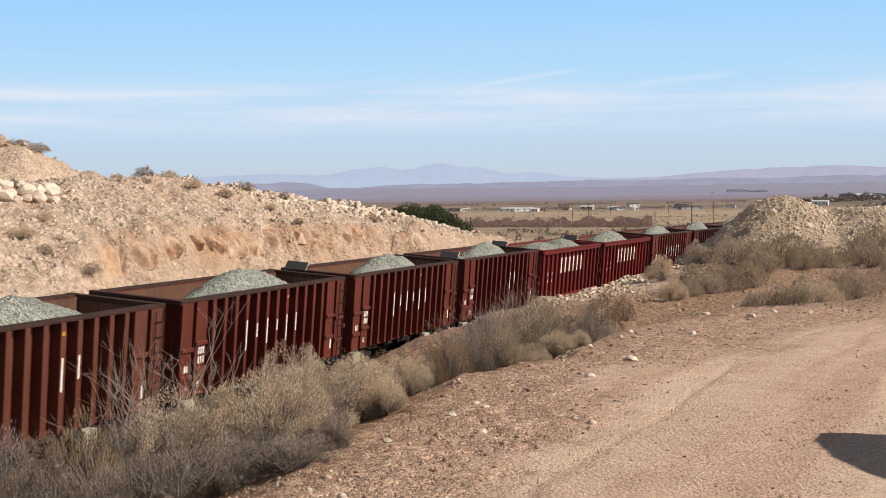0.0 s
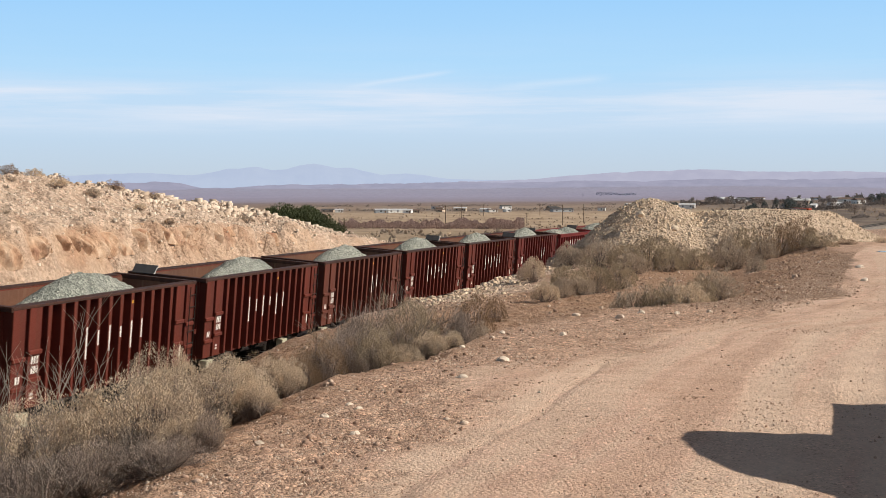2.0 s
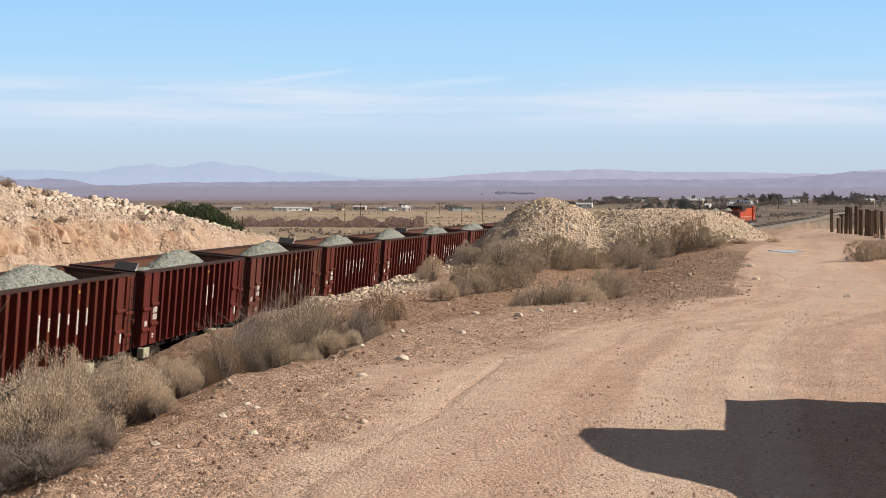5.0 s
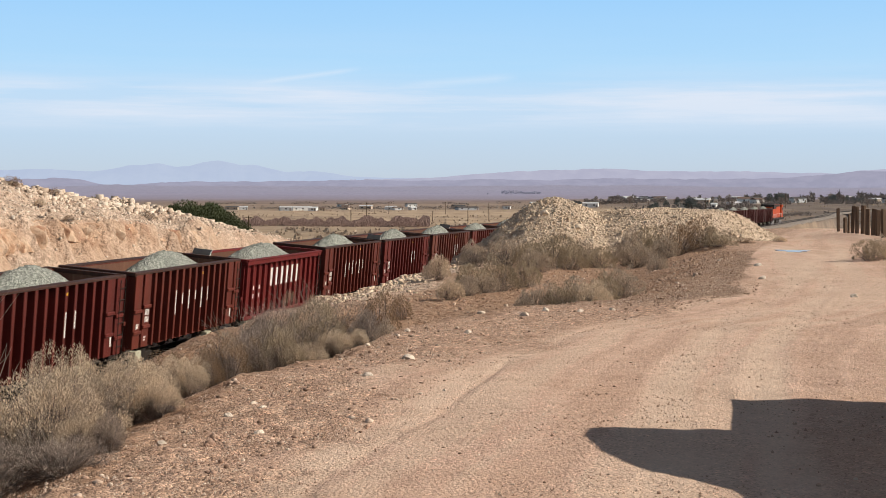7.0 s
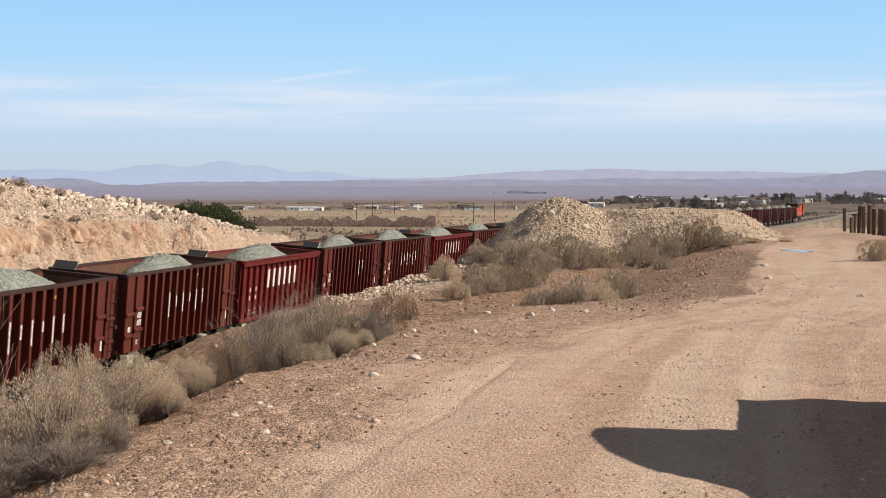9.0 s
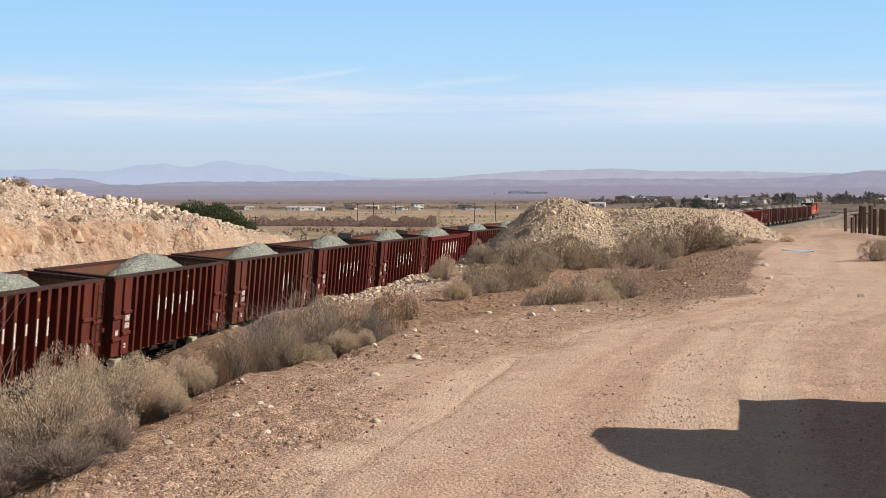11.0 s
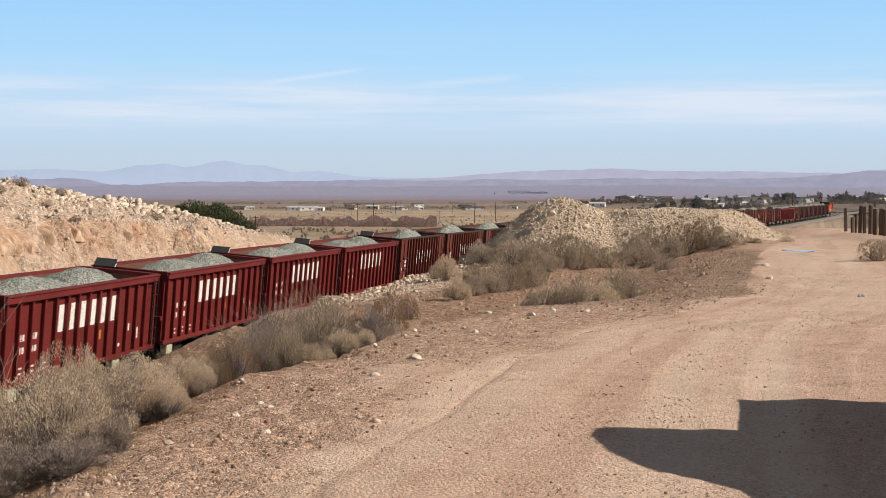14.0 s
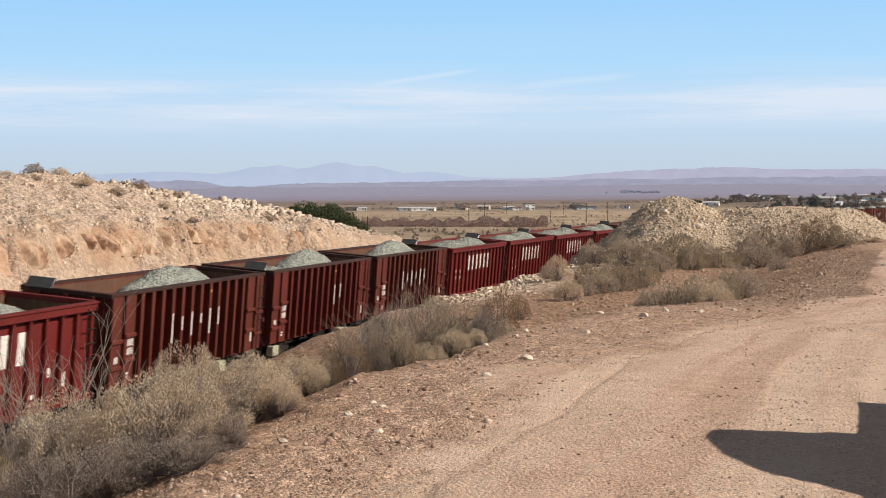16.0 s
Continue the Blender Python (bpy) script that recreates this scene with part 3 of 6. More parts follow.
def build_track():
    k = Nodes("track_ballast", 0.97)
    c = k.ramp(k.voronoi(9, out="Color"), (0.0, (0.14, 0.12, 0.105)), (0.5, (0.25, 0.21, 0.18)), (1.0, (0.36, 0.31, 0.27)))
    k.bump(k.voronoi(9), 1.0, 0.06)
    stone = k.done(c)
    rows = [(*on_line(s), cant(s)) for s in np.arange(-70, 640, 4.0)]

    def strip(profile):
        bm = bmesh.new()
        last = None
        for x, y, th, c in rows:
            w = [o - c * 3.75 for o, h in profile]
            cur = [bm.verts.new((x + cos(th) * o, y - sin(th) * o, RAIL_Z + h + c * (NEAR_SIDE - p[0]))) for o, (*p, h) in zip(w, profile)]
            if last:
                for i in range(len(profile) - 1):
                    bm.faces.new((last[i], last[i + 1], cur[i + 1], cur[i]))
            last = cur
        bmesh.ops.recalc_face_normals(bm, faces=bm.faces)
        return bm

    bed = tagged(part("track_bed", strip(((-3.4, -0.7), (-2.0, -0.2), (2.0, -0.2), (3.4, -0.7))), stone), "grey crushed-stone railway track bed", "track bed", kind="structure")
    for o in (-0.75, 0.75):
        tagged(part("rail", strip(((o - 0.07, -0.17), (o - 0.02, -0.15), (o - 0.035, 0), (o + 0.035, 0), (o + 0.02, -0.15), (o + 0.07, -0.17))), BLACK_STEEL), "worn steel running rail on wooden sleepers", "rail", kind="structure")
    bm = bmesh.new()
    s = -70.0
    while s < 170:
        x, y, th = on_line(s)
        c = cant(s)
        m = Matrix.Translation((x - cos(th) * c * 3.75, y + sin(th) * c * 3.75, RAIL_Z - 0.24 + c * NEAR_SIDE)) @ Matrix.Rotation(-th, 4, "Z") @ Matrix.Rotation(c, 4, "Y") @ Matrix.Diagonal((2.6, 0.22, 0.16, 1))
        bmesh.ops.create_cube(bm, size=1, matrix=m)
        s += 0.55
    tagged(part("sleepers", bm, BLACK_STEEL), "dark weathered wooden railway sleepers", "sleepers", kind="stuff")


build_track()

# ---------------------------------------------------------------- gondola cars
BODY = PITCH - 0.95


def lathe(profile, axis_m, n=14):
    """Rings of (radius, offset) round the local z, moved by axis_m."""
    bm = bmesh.new()
    rings = [[bm.verts.new(axis_m @ Vector((r * cos(2 * pi * i / n), r * sin(2 * pi * i / n), o))) for i in range(n)] for r, o in profile]
    for p, q in zip(rings, rings[1:]):
        for i in range(n):
            bm.faces.new((p[i], p[(i + 1) % n], q[(i + 1) % n], q[i]))
    bm.faces.new(rings[0][::-1]), bm.faces.new(rings[-1])
    bmesh.ops.recalc_face_normals(bm, faces=bm.faces)
    return bm


def heap(seed, humps, base, length, half):
    """A load of crushed stone: humps of (centre, half length, height)."""
    nx, ny = 60, 22
    xs, ys = np.linspace(-length / 2, length / 2, nx), np.linspace(-half, half, ny)
    X, Y = np.meshgrid(xs, ys, indexing="ij")
    Z = np.full(X.shape, base)
    for c, a, h in humps:
        d = np.sqrt(((X - c) / a) ** 2 + (Y / (half * 1.25)) ** 2)
        Z = np.maximum(Z, base + (h - base) * np.clip(1.0 - d ** 1.45, 0, 1))
    fx, fy = X.ravel() + 31 * seed, Y.ravel()
    Z = Z + (0.12 * fbm(fx, fy, 0.9, seed) + 0.06 * fbm(fx, fy, 6.0, seed + 3, 2, 0.8)).reshape(X.shape)
    bm = bmesh.new()
    v = [[bm.verts.new((X[i, j], Y[i, j], Z[i, j])) for j in range(ny)] for i in range(nx)]
    for i in range(nx - 1):
        for j in range(ny - 1):
            bm.faces.new((v[i][j], v[i + 1][j], v[i + 1][j + 1], v[i][j + 1]))
    return bm


def gondola(kind, paint, top, load, panel_at=None, letters=()):
    """A gondola car; x forward, y to its left, z up from the rail. Its near side is at negative y."""
    root = new("gondola_car")
    h, w, z0 = BODY / 2, NEAR_SIDE, 0.98
    deep = kind == "old"
    wall = w - (0.32 if deep else 0.15)
    for s in (-1, 1):
        part("side_sheet", box(bmesh.new(), -h + 0.1, h - 0.1, s * (wall - 0.06), s * wall, z0, top - 0.05), paint, root)
    bm = bmesh.new()
    box(bm, -h + 0.12, h - 0.12, -wall + 0.07, wall - 0.07, z0 + 0.05, z0 + 0.2)
    for s in (-1, 1):
        box(bm, -h + 0.14, h - 0.14, s * (wall - 0.075), s * (wall - 0.065), z0 + 0.2, top - 0.08)
    for s in (-1, 1):
        box(bm, s * (h - 0.14), s * (h - 0.12), -wall + 0.08, wall - 0.08, z0 + 0.2, top - 0.08)
    part("inside_lining", bm, RUST_INSIDE, root, "rusty brown steel inner walls")
    for s in (-1, 1):
        part("end_wall", box(bmesh.new(), s * (h - 0.12), s * (h - 0.03), -wall, wall, z0, top - 0.05), paint, root)
        for y in (-0.9, 0.0, 0.9):
            part("end_post", box(bmesh.new(), s * (h - 0.03), s * (h + 0.10), y - 0.06, y + 0.06, z0, top - 0.1), paint, root)
        part("end_beam", box(bmesh.new(), s * (h - 0.03), s * (h + 0.12), -wall, wall, z0 + 0.9, z0 + 1.05), paint, root)
    # chords and sills
    for s in (-1, 1):
        bm = bmesh.new()
        if deep:
            box(bm, -h, h, s * (w - 0.34), s * w, top - 0.085, top, 0.012)
        else:
            box(bm, -h, h, s * (w - 0.22), s * (w + 0.04), top - 0.27, top - 0.02, 0.02)
            box(bm, -h, h, s * (w - 0.16), s * (w + 0.08), top - 0.06, top, 0.012)
        part("top_chord", bm, TOP_STEEL if deep else paint, root, "dark rusty top rail" if deep else "")
        part("side_sill", box(bmesh.new(), -h, h, s * (wall - 0.06), s * ((wall + 0.05) if deep else (w - 0.01)), z0 - 0.06, z0 + 0.10, 0.012), paint, root)
    for s in (-1, 1):
        part("end_chord", box(bmesh.new(), s * (h - 0.2), s * (h + 0.05), -w + 0.02, w - 0.02, top - 0.13, top + 0.02, 0.015), TOP_STEEL if deep else paint, root)
    # ribs
    n = 14
    if deep:
        bm = box(bmesh.new(), -0.10, 0.10, -w, -wall + 0.01, z0 + 0.02, top - 0.08, 0.015)
        for v in bm.verts:
            if v.co.z < z0 + 0.5:
                v.co.x *= 0.62
    else:
        bm = box(bmesh.new(), -0.055, 0.055, -w + 0.01, -wall + 0.01, z0 + 0.08, top - 0.22, 0.012)
    rib = part("rib", bm, paint, root)
    xs = [-h + 0.18 + (2 * h - 0.36) * i / n for i in range(n + 1)]
    if deep:
        xs = [-h + 1.9 + (2 * h - 3.8) * i / 11 for i in range(12)]
    rib.location.x = xs[0]
    for i, x in enumerate(xs):
        if i:
            share(rib, root, pose(x, 0, 0))
        share(rib, root, pose(x, 0, 0, 0, 0, 180))
    if deep:
        # broad flat posts towards the ends, with ledges across them
        post_ = part("end_panel", box(bmesh.new(), -0.31, 0.31, -w + 0.015, -wall + 0.01, z0 + 0.02, top - 0.08, 0.012), paint, root)
        br = part("bracket", box(bmesh.new(), -0.33, 0.33, -w - 0.05, -w + 0.03, -0.07, 0.07, 0.025), paint, root)
        ends = ((-h + 0.36, 1.42, 0.62), (-h + 1.18, 1.56, 0.80), (h - 0.36, 1.42, 0.62), (h - 1.18, 1.56, 0.80))
        for i, (x, z_up, z_low) in enumerate(ends):
            share(post_, root, pose(x, 0, 0, 0, 0, 180))
            m = pose(x, 0, 0)
            if i:
                share(post_, root, m)
                share(br, root, pose(x, 0, z0 + z_up))
            else:
                post_.matrix_basis = m
                br.matrix_basis = pose(x, 0, z0 + z_up)
            share(br, root, pose(x, 0, z0 + z_low))
    # ladders on both ends of the near side
    bm = bmesh.new()
    for x in (-0.22, 0.22):
        rod(bm, (x, -w - 0.05, z0 - 0.25), (x, -w - 0.05, top - 0.15), 0.018, n=6)
    for i in range(7):
        rod(bm, (-0.22, -w - 0.05, z0 - 0.1 + 0.42 * i), (0.22, -w - 0.05, z0 - 0.1 + 0.42 * i), 0.016, n=6)
    lad = part("ladder", bm, BLACK_STEEL, root)
    lad.location.x = h - 0.32
    share(lad, root, pose(-h + 0.32, 0, 0, 0, 0, 180))
    # underframe, couplers, trucks
    bm = box(bmesh.new(), -h, h, -0.35, 0.35, z0 - 0.3, z0 + 0.05)
    for x in np.linspace(-h + 1, h - 1, 7):
        box(bm, x - 0.08, x + 0.08, -w + 0.2, w - 0.2, z0 - 0.12, z0 + 0.03)
    part("underframe", bm, BLACK_STEEL, root)
    for s in (-1, 1):
        bm = box(bmesh.new(), s * h, s * (h + 0.42), -0.12, 0.12, 0.78, 1.0, 0.03)
        box(bm, s * (h + 0.3), s * (h + 0.5), -0.2, 0.2, 0.74, 1.04, 0.05)
        part("coupler", bm, BLACK_STEEL, root)
    bm = bmesh.new()
    for y in (-1.0, 1.0):
        box(bm, -1.15, 1.15, y - 0.09, y + 0.09, 0.42, 0.62, 0.04)
        box(bm, -0.5, 0.5, y - 0.1, y + 0.1, 0.25, 0.8, 0.05)
    box(bm, -0.2, 0.2, -1.1, 1.1, 0.5, 0.75)
    tr = part("truck", bm, BLACK_STEEL, root)
    tr.location.x = -h + 2.0
    wheel_bm = lathe(((0.12, -0.16), (0.16, -0.06), (0.40, -0.05), (0.46, -0.065), (0.46, 0.05), (0.50, 0.055), (0.50, 0.08), (0.1, 0.08)), Matrix.Rotation(pi / 2, 4, "X"))
    wh = part("wheel", wheel_bm, BLACK_STEEL, tr)
    places = [(x, y) for x in (-0.85, 0.85) for y in (-0.78, 0.78)]
    wh.matrix_basis = pose(-0.85, -0.78, 0.46)
    for x, y in places[1:]:
        share(wh, tr, pose(x, y, 0.46, 0, 0, 180 if y > 0 else 0))
    tr2 = share(tr, root, pose(h - 2.0, 0, 0))
    for x, y in places:
        share(wh, tr2, pose(x, y, 0.46, 0, 0, 180 if y > 0 else 0))
    # pale boxes hanging below the sill
    bx = part("equipment_box", box(bmesh.new(), -0.28, 0.28, -w + 0.12, -w + 0.4, z0 - 0.52, z0 - 0.14, 0.02), CREAM_STEEL, root, "cream painted steel equipment box")
    bx.location.x = -h + 0.95
    share(bx, root, pose(h - 3.1, 0, 0.0))
    # stencils: plain bars
    y = -w - 0.004 if deep else -wall - 0.004
    for x, z, bw, bh, lean, mat in letters:
        bm = bmesh.new()
        vs = [bm.verts.new(p) for p in ((x - bw / 2, y, z), (x + bw / 2, y, z), (x + bw / 2 + lean, y, z + bh), (x - bw / 2 + lean, y, z + bh))]
        bm.faces.new(vs)
        part("stencil", bm, mat, root)
    part("load", heap(*load, wall - 0.09), BALLAST, root, "heaped grey crushed stone")
    if panel_at is not None:
        bm = box(bmesh.new(), -0.2, 0.2, -0.45, 0.45, -0.025, 0.025, 0.008)
        pn = part("solar_panel", bm, PANEL, root, "dark tilted solar panel")
        pn.matrix_basis = pose(-h + 0.02, panel_at, top + 0.14, 0, -48, 0)
        for yy in (-0.35, 0.35):
            part("panel_bracket", rod(bmesh.new(), (-h + 0.03, panel_at + yy, top - 0.05), (-h + 0.05, panel_at + yy, top + 0.13), 0.025, n=6), BLACK_STEEL, root)
    return root


kp = Nodes("solar_glass", 0.25)
kp.b.inputs["Specular IOR Level"].default_value = 0.5
PANEL = kp.done(kp.mix(kp.noise(3, 2, local=True), (0.035, 0.036, 0.04), (0.075, 0.07, 0.068)))

H2 = BODY / 2
INNER = BODY - 0.3


def small_marks(xs, zs, w, hgt, mat):
    return [(x, z, w, hgt, 0, mat) for x in xs for z in zs]


def old_marks():
    xs = [-H2 + 1.9 + (2 * H2 - 3.8) * i / 11 for i in range(12)]
    m = [(xs[i + 3], 2.0 + (0, 0.35, 0.1, 0.45, 0.05, 0.3)[i], 0.085, (0.95, 0.45, 0.8, 0.35, 0.85, 0.6)[i], 0.0, WHITE_PAINT) for i in range(6)]
    m += [*[(-H2 + 1.05 + 0.13 * i, z, 0.085, 0.21, 0.02, WHITE_PAINT) for i in range(3) for z in (2.22, 1.95)], (-H2 + 0.30, 1.75, 0.10, 0.20, 0, WHITE_PAINT), (-H2 + 0.42, 1.75, 0.08, 0.20, 0, WHITE_PAINT), (-H2 + 1.1, 1.35, 0.16, 0.06, 0, WHITE_PAINT), (-H2 + 1.1, 1.25, 0.16, 0.06, 0, WHITE_PAINT)]
    m += [(H2 - 1.02, 1.35, 0.12, 0.4, 0, WHITE_PAINT), (xs[7], 3.45, 0.12, 0.1, 0, YELLOW_PAINT)]
    return m


rx = [-H2 + 0.18 + (2 * H2 - 0.36) * (i + 0.5) / 14 for i in range(14)]
RED_MARKS = [(rx[4 + i] + 0.13, 2.3, (0.36, 0.30, 0.36, 0.34, 0.32, 0.33)[i], 0.88, 0.05, WHITE_PAINT) for i in range(6)]
RED_MARKS += small_marks((rx[1] - 0.1, rx[1] + 0.1, rx[2] - 0.1, rx[2] + 0.1), (2.25, 1.86), 0.13, 0.2, WHITE_PAINT) + small_marks((rx[1], rx[2], rx[3]), (1.38, 1.22), 0.22, 0.06, WHITE_PAINT)
RED_MARKS += [(rx[8], 1.75, 0.14, 0.3, 0, YELLOW_PAINT), (rx[11], 1.8, 0.14, 0.26, 0, WHITE_PAINT), (rx[12], 1.45, 0.14, 0.4, 0, WHITE_PAINT), (rx[10], 1.3, 0.2, 0.12, 0, WHITE_PAINT)]

TOP_OLD, TOP_RED = 3.85, 3.75
KINDS = [
    gondola("old", OLD_PAINT, TOP_OLD, (1, ((0.8, 5.0, 4.30),), 2.95, INNER), None, old_marks()),
    gondola("old", OLD_PAINT, TOP_OLD, (5, ((1.0, 4.7, 4.28),), 2.85, INNER), 0.9, old_marks()),
    gondola("old", MAROON_PAINT, TOP_OLD, (9, ((1.3, 4.4, 4.25), (-2.4, 3.0, 3.75)), 2.9, INNER), -0.75, old_marks()[4:]),
    gondola("old", DARK_PAINT, TOP_OLD, (21, ((0.8, 4.2, 4.4),), 2.9, INNER), None, []),
    gondola("red", RED_PAINT, TOP_RED, (13, ((-1.4, 3.8, 3.98), (2.4, 3.2, 4.05)), 3.15, INNER), 1.05, RED_MARKS),
    gondola("red", RED_PAINT, TOP_RED, (17, ((0.6, 4.8, 4.24),), 3.0, INNER), 0.7, RED_MARKS),
    gondola("old", DUSTY_PAINT, TOP_OLD, (25, ((0.9, 4.8, 4.26), (-3.2, 2.4, 3.6)), 2.95, INNER), None, old_marks()[4:]),
]
LABELS = {0: "dark oxide-red ribbed steel gondola car heaped with grey crushed stone",
          6: "dusty brown ribbed steel gondola car heaped with grey crushed stone",
          1: "dark oxide-red ribbed gondola car heaped with stone, solar panel at end",
          2: "maroon ribbed steel gondola car heaped with grey crushed stone",
          3: "dark maroon ribbed gondola car heaped with grey crushed stone",
          4: "bright red gondola car with white stencils and low stone load",
          5: "bright red gondola car with white stencils and high stone heap"}
WHICH = {16: 6, 15: 1, 17: 0, 18: 1, 19: 2, 12: 6, 7: 2, 3: 6, -3: 4, -2: 4, -1: 4, 0: 4, -7: 5, 6: 5, 9: 5, 20: 4, 21: 5, -6: 1, -5: 2, -4: 0, **{i: 3 for i in range(23, 30)}}
TRAIN = {}
used = set()
for k_ in range(-9, 30):
    kind = WHICH.get(k_, (0, 1, 0, 2)[k_ % 4])
    car = KINDS[kind] if kind not in used else copy_thing(KINDS[kind], Matrix())
    used.add(kind)
    tagged(car, LABELS[kind], "gondola car", "gondola cars of the stone train")
    TRAIN[k_] = car


def locomotive():
    root = new("locomotive")
    o, k_ = ORANGE_PAINT, BLACK_STEEL
    part("frame", box(bmesh.new(), -10.4, 10.4, -1.5, 1.5, 1.15, 1.55, 0.03), k_, root)
    part("fuel_tank", box(bmesh.new(), -3.2, 3.2, -1.35, 1.35, 0.35, 1.1, 0.15), k_, root)
    part("long_hood", box(bmesh.new(), -9.6, 5.6, -1.15, 1.15, 1.55, 4.15, 0.08), o, root, "orange painted long hood")
    part("hood_roof", box(bmesh.new(), -9.6, 5.6, -1.1, 1.1, 4.15, 4.55, 0.1), k_, root)
    part("radiator", box(bmesh.new(), -9.2, -4.4, -1.5, 1.5, 3.7, 4.7, 0.08), k_, root)
    part("cab", box(bmesh.new(), 5.6, 8.2, -1.5, 1.5, 1.55, 4.6, 0.1), o, root)
    part("nose", box(bmesh.new(), 8.2, 9.9, -1.0, 1.0, 1.55, 3.2, 0.15), o, root)
    part("cab_window", box(bmesh.new(), 6.1, 7.7, -1.512, -1.49, 3.2, 4.0), PANEL, root)
    for s in (-1, 1):
        bm = bmesh.new()
        for i in range(9):
            x = -9.8 + i * 2.2
            rod(bm, (x, s * 1.47, 1.55), (x, s * 1.47, 2.5), 0.025, n=6)
        rod(bm, (-9.8, s * 1.47, 2.5), (7.8, s * 1.47, 2.5), 0.025, n=6)
        part("handrail", bm, WHITE_PAINT, root)
    bm = bmesh.new()
    for y in (-1.05, 1.05):
        box(bm, -2.3, 2.3, y - 0.1, y + 0.1, 0.45, 0.95, 0.06)
    tr = part("truck", bm, WHEEL_STEEL, root, "silver painted truck frame")
    tr.location.x = -6.6
    wm = lathe(((0.15, -0.1), (0.45, -0.06), (0.52, -0.07), (0.52, 0.05), (0.56, 0.06), (0.1, 0.08)), Matrix.Rotation(pi / 2, 4, "X"))
    wh = part("wheel", wm, WHEEL_STEEL, tr)
    wh.matrix_basis = pose(-1.8, -0.98, 0.52)
    t2 = share(tr, root, pose(6.6, 0, 0))
    for t_ in (tr, t2):
        for x in (-1.8, 0, 1.8):
            for y in (-0.98, 0.78):
                if not (t_ is tr and x == -1.8 and y < 0):
                    share(wh, t_, pose(x, y, 0.52))
    return tagged(root, "orange diesel freight locomotive with dark roof, pulling the stone train", "locomotive")


kw = Nodes("worn_wheel_steel", 0.45, 0.6)
WHEEL_STEEL = kw.done(kw.mix(kw.noise(8, 3, local=True), (0.25, 0.23, 0.21), (0.4, 0.38, 0.36)))
LOCO = locomotive()


def car_pose(s):
    """A car whose middle is s metres along the line, both trucks on the canted rails."""
    ax, ay, _ = on_line(s - 3.8)
    bx, by, _ = on_line(s + 3.8)
    m = Matrix.Translation(((ax + bx) / 2, (ay + by) / 2, RAIL_Z)) @ Matrix.Rotation(atan2(by - ay, bx - ax), 4, "Z")
    pivot = Matrix.Translation((0, -NEAR_SIDE, 3.75))
    return m @ pivot @ Matrix.Rotation(cant(s), 4, "X") @ pivot.inverted()


# ---------------------------------------------------------------- the parked pickup beside the camera
def pickup():
    """Faces the camera's side of the road; nose towards -y. Local: x to its left, y to its rear, z up."""
    root = new("pickup_truck")
    k = Nodes("silver_car_paint", 0.3, 0.4)
    paint = k.done(k.mix(k.noise(4, 3, local=True), (0.42, 0.42, 0.43), (0.48, 0.48, 0.48)))

    def prism(outline, x0, x1):
        bm = bmesh.new()
        a = [bm.verts.new((x0, y, z)) for y, z in outline]
        b = [bm.verts.new((x1, y, z)) for y, z in outline]
        n = len(outline)
        for i in range(n):
            bm.faces.new((a[i], a[(i + 1) % n], b[(i + 1) % n], b[i]))
        bm.faces.new(a[::-1]), bm.faces.new(b)
        bmesh.ops.recalc_face_normals(bm, faces=bm.faces)
        return bm

    part("body", prism(((-4.1, 0.5), (-4.1, 1.1), (-2.8, 1.3), (0.0, 1.15), (0.0, 0.5)), 0, 1.9), paint, root)
    part("cab", prism(((-3.3, 1.15), (-3.2, 1.38), (-2.72, 1.47), (-2.1, 1.88), (-1.3, 2.2), (-0.6, 2.3), (-0.16, 2.28), (-0.04, 2.2), (0.0, 2.08), (0.0, 1.1)), 0.03, 1.87), paint, root)
    bm = bmesh.new()
    box(bm, 0, 1.9, 2.14, 2.2, 0.5, 1.2)
    box(bm, 0, 1.9, 0, 2.2, 0.5, 0.6)
    part("cargo_bed", bm, paint, root)
    for x in (0, 1.83):
        part("bed_side", prism(((0, 0.5), (0, 1.33), (2.2, 1.2), (2.2, 0.5)), x, x + 0.07), paint, root)
    wm = lathe(((0.1, -0.13), (0.34, -0.12), (0.37, -0.08), (0.37, 0.08), (0.34, 0.12), (0.1, 0.13)), Matrix.Rotation(pi / 2, 4, "Y"))
    wh = part("wheel", wm, BLACK_STEEL, root, "black rubber tyre")
    wh.matrix_basis = pose(0.15, -2.6, 0.37)
    for x, y in ((1.65, -2.6), (0.15, 1.1), (1.65, 1.1)):
        share(wh, root, pose(x, y, 0.37))
    return tagged(root, "tall silver pickup truck parked beside the dirt road", "pickup truck")


truck = pickup()
truck.matrix_basis = pose(4.9, 13.02, z_at(6.0, 12.5) - 0.02, 0, 0, -8)


# ---------------------------------------------------------------- stones
def stone_mesh(seed, flat=0.7, cuts=1):
    rnd = random.Random(seed)
    bm = bmesh.new()
    bmesh.ops.create_icosphere(bm, subdivisions=cuts, radius=0.5)
    for _ in range(5):
        n = Vector((rnd.gauss(0, 1), rnd.gauss(0, 1), rnd.gauss(0, 0.8))).normalized()
        lim = rnd.uniform(0.28, 0.42)
        for v in bm.verts:
            d = v.co.dot(n)
            if d > lim:
                v.co -= n * (d - lim)
    for v in bm.verts:
        v.co += Vector((rnd.uniform(-1, 1), rnd.uniform(-1, 1), rnd.uniform(-1, 1))) * 0.045
        v.co.z *= flat
    return bm


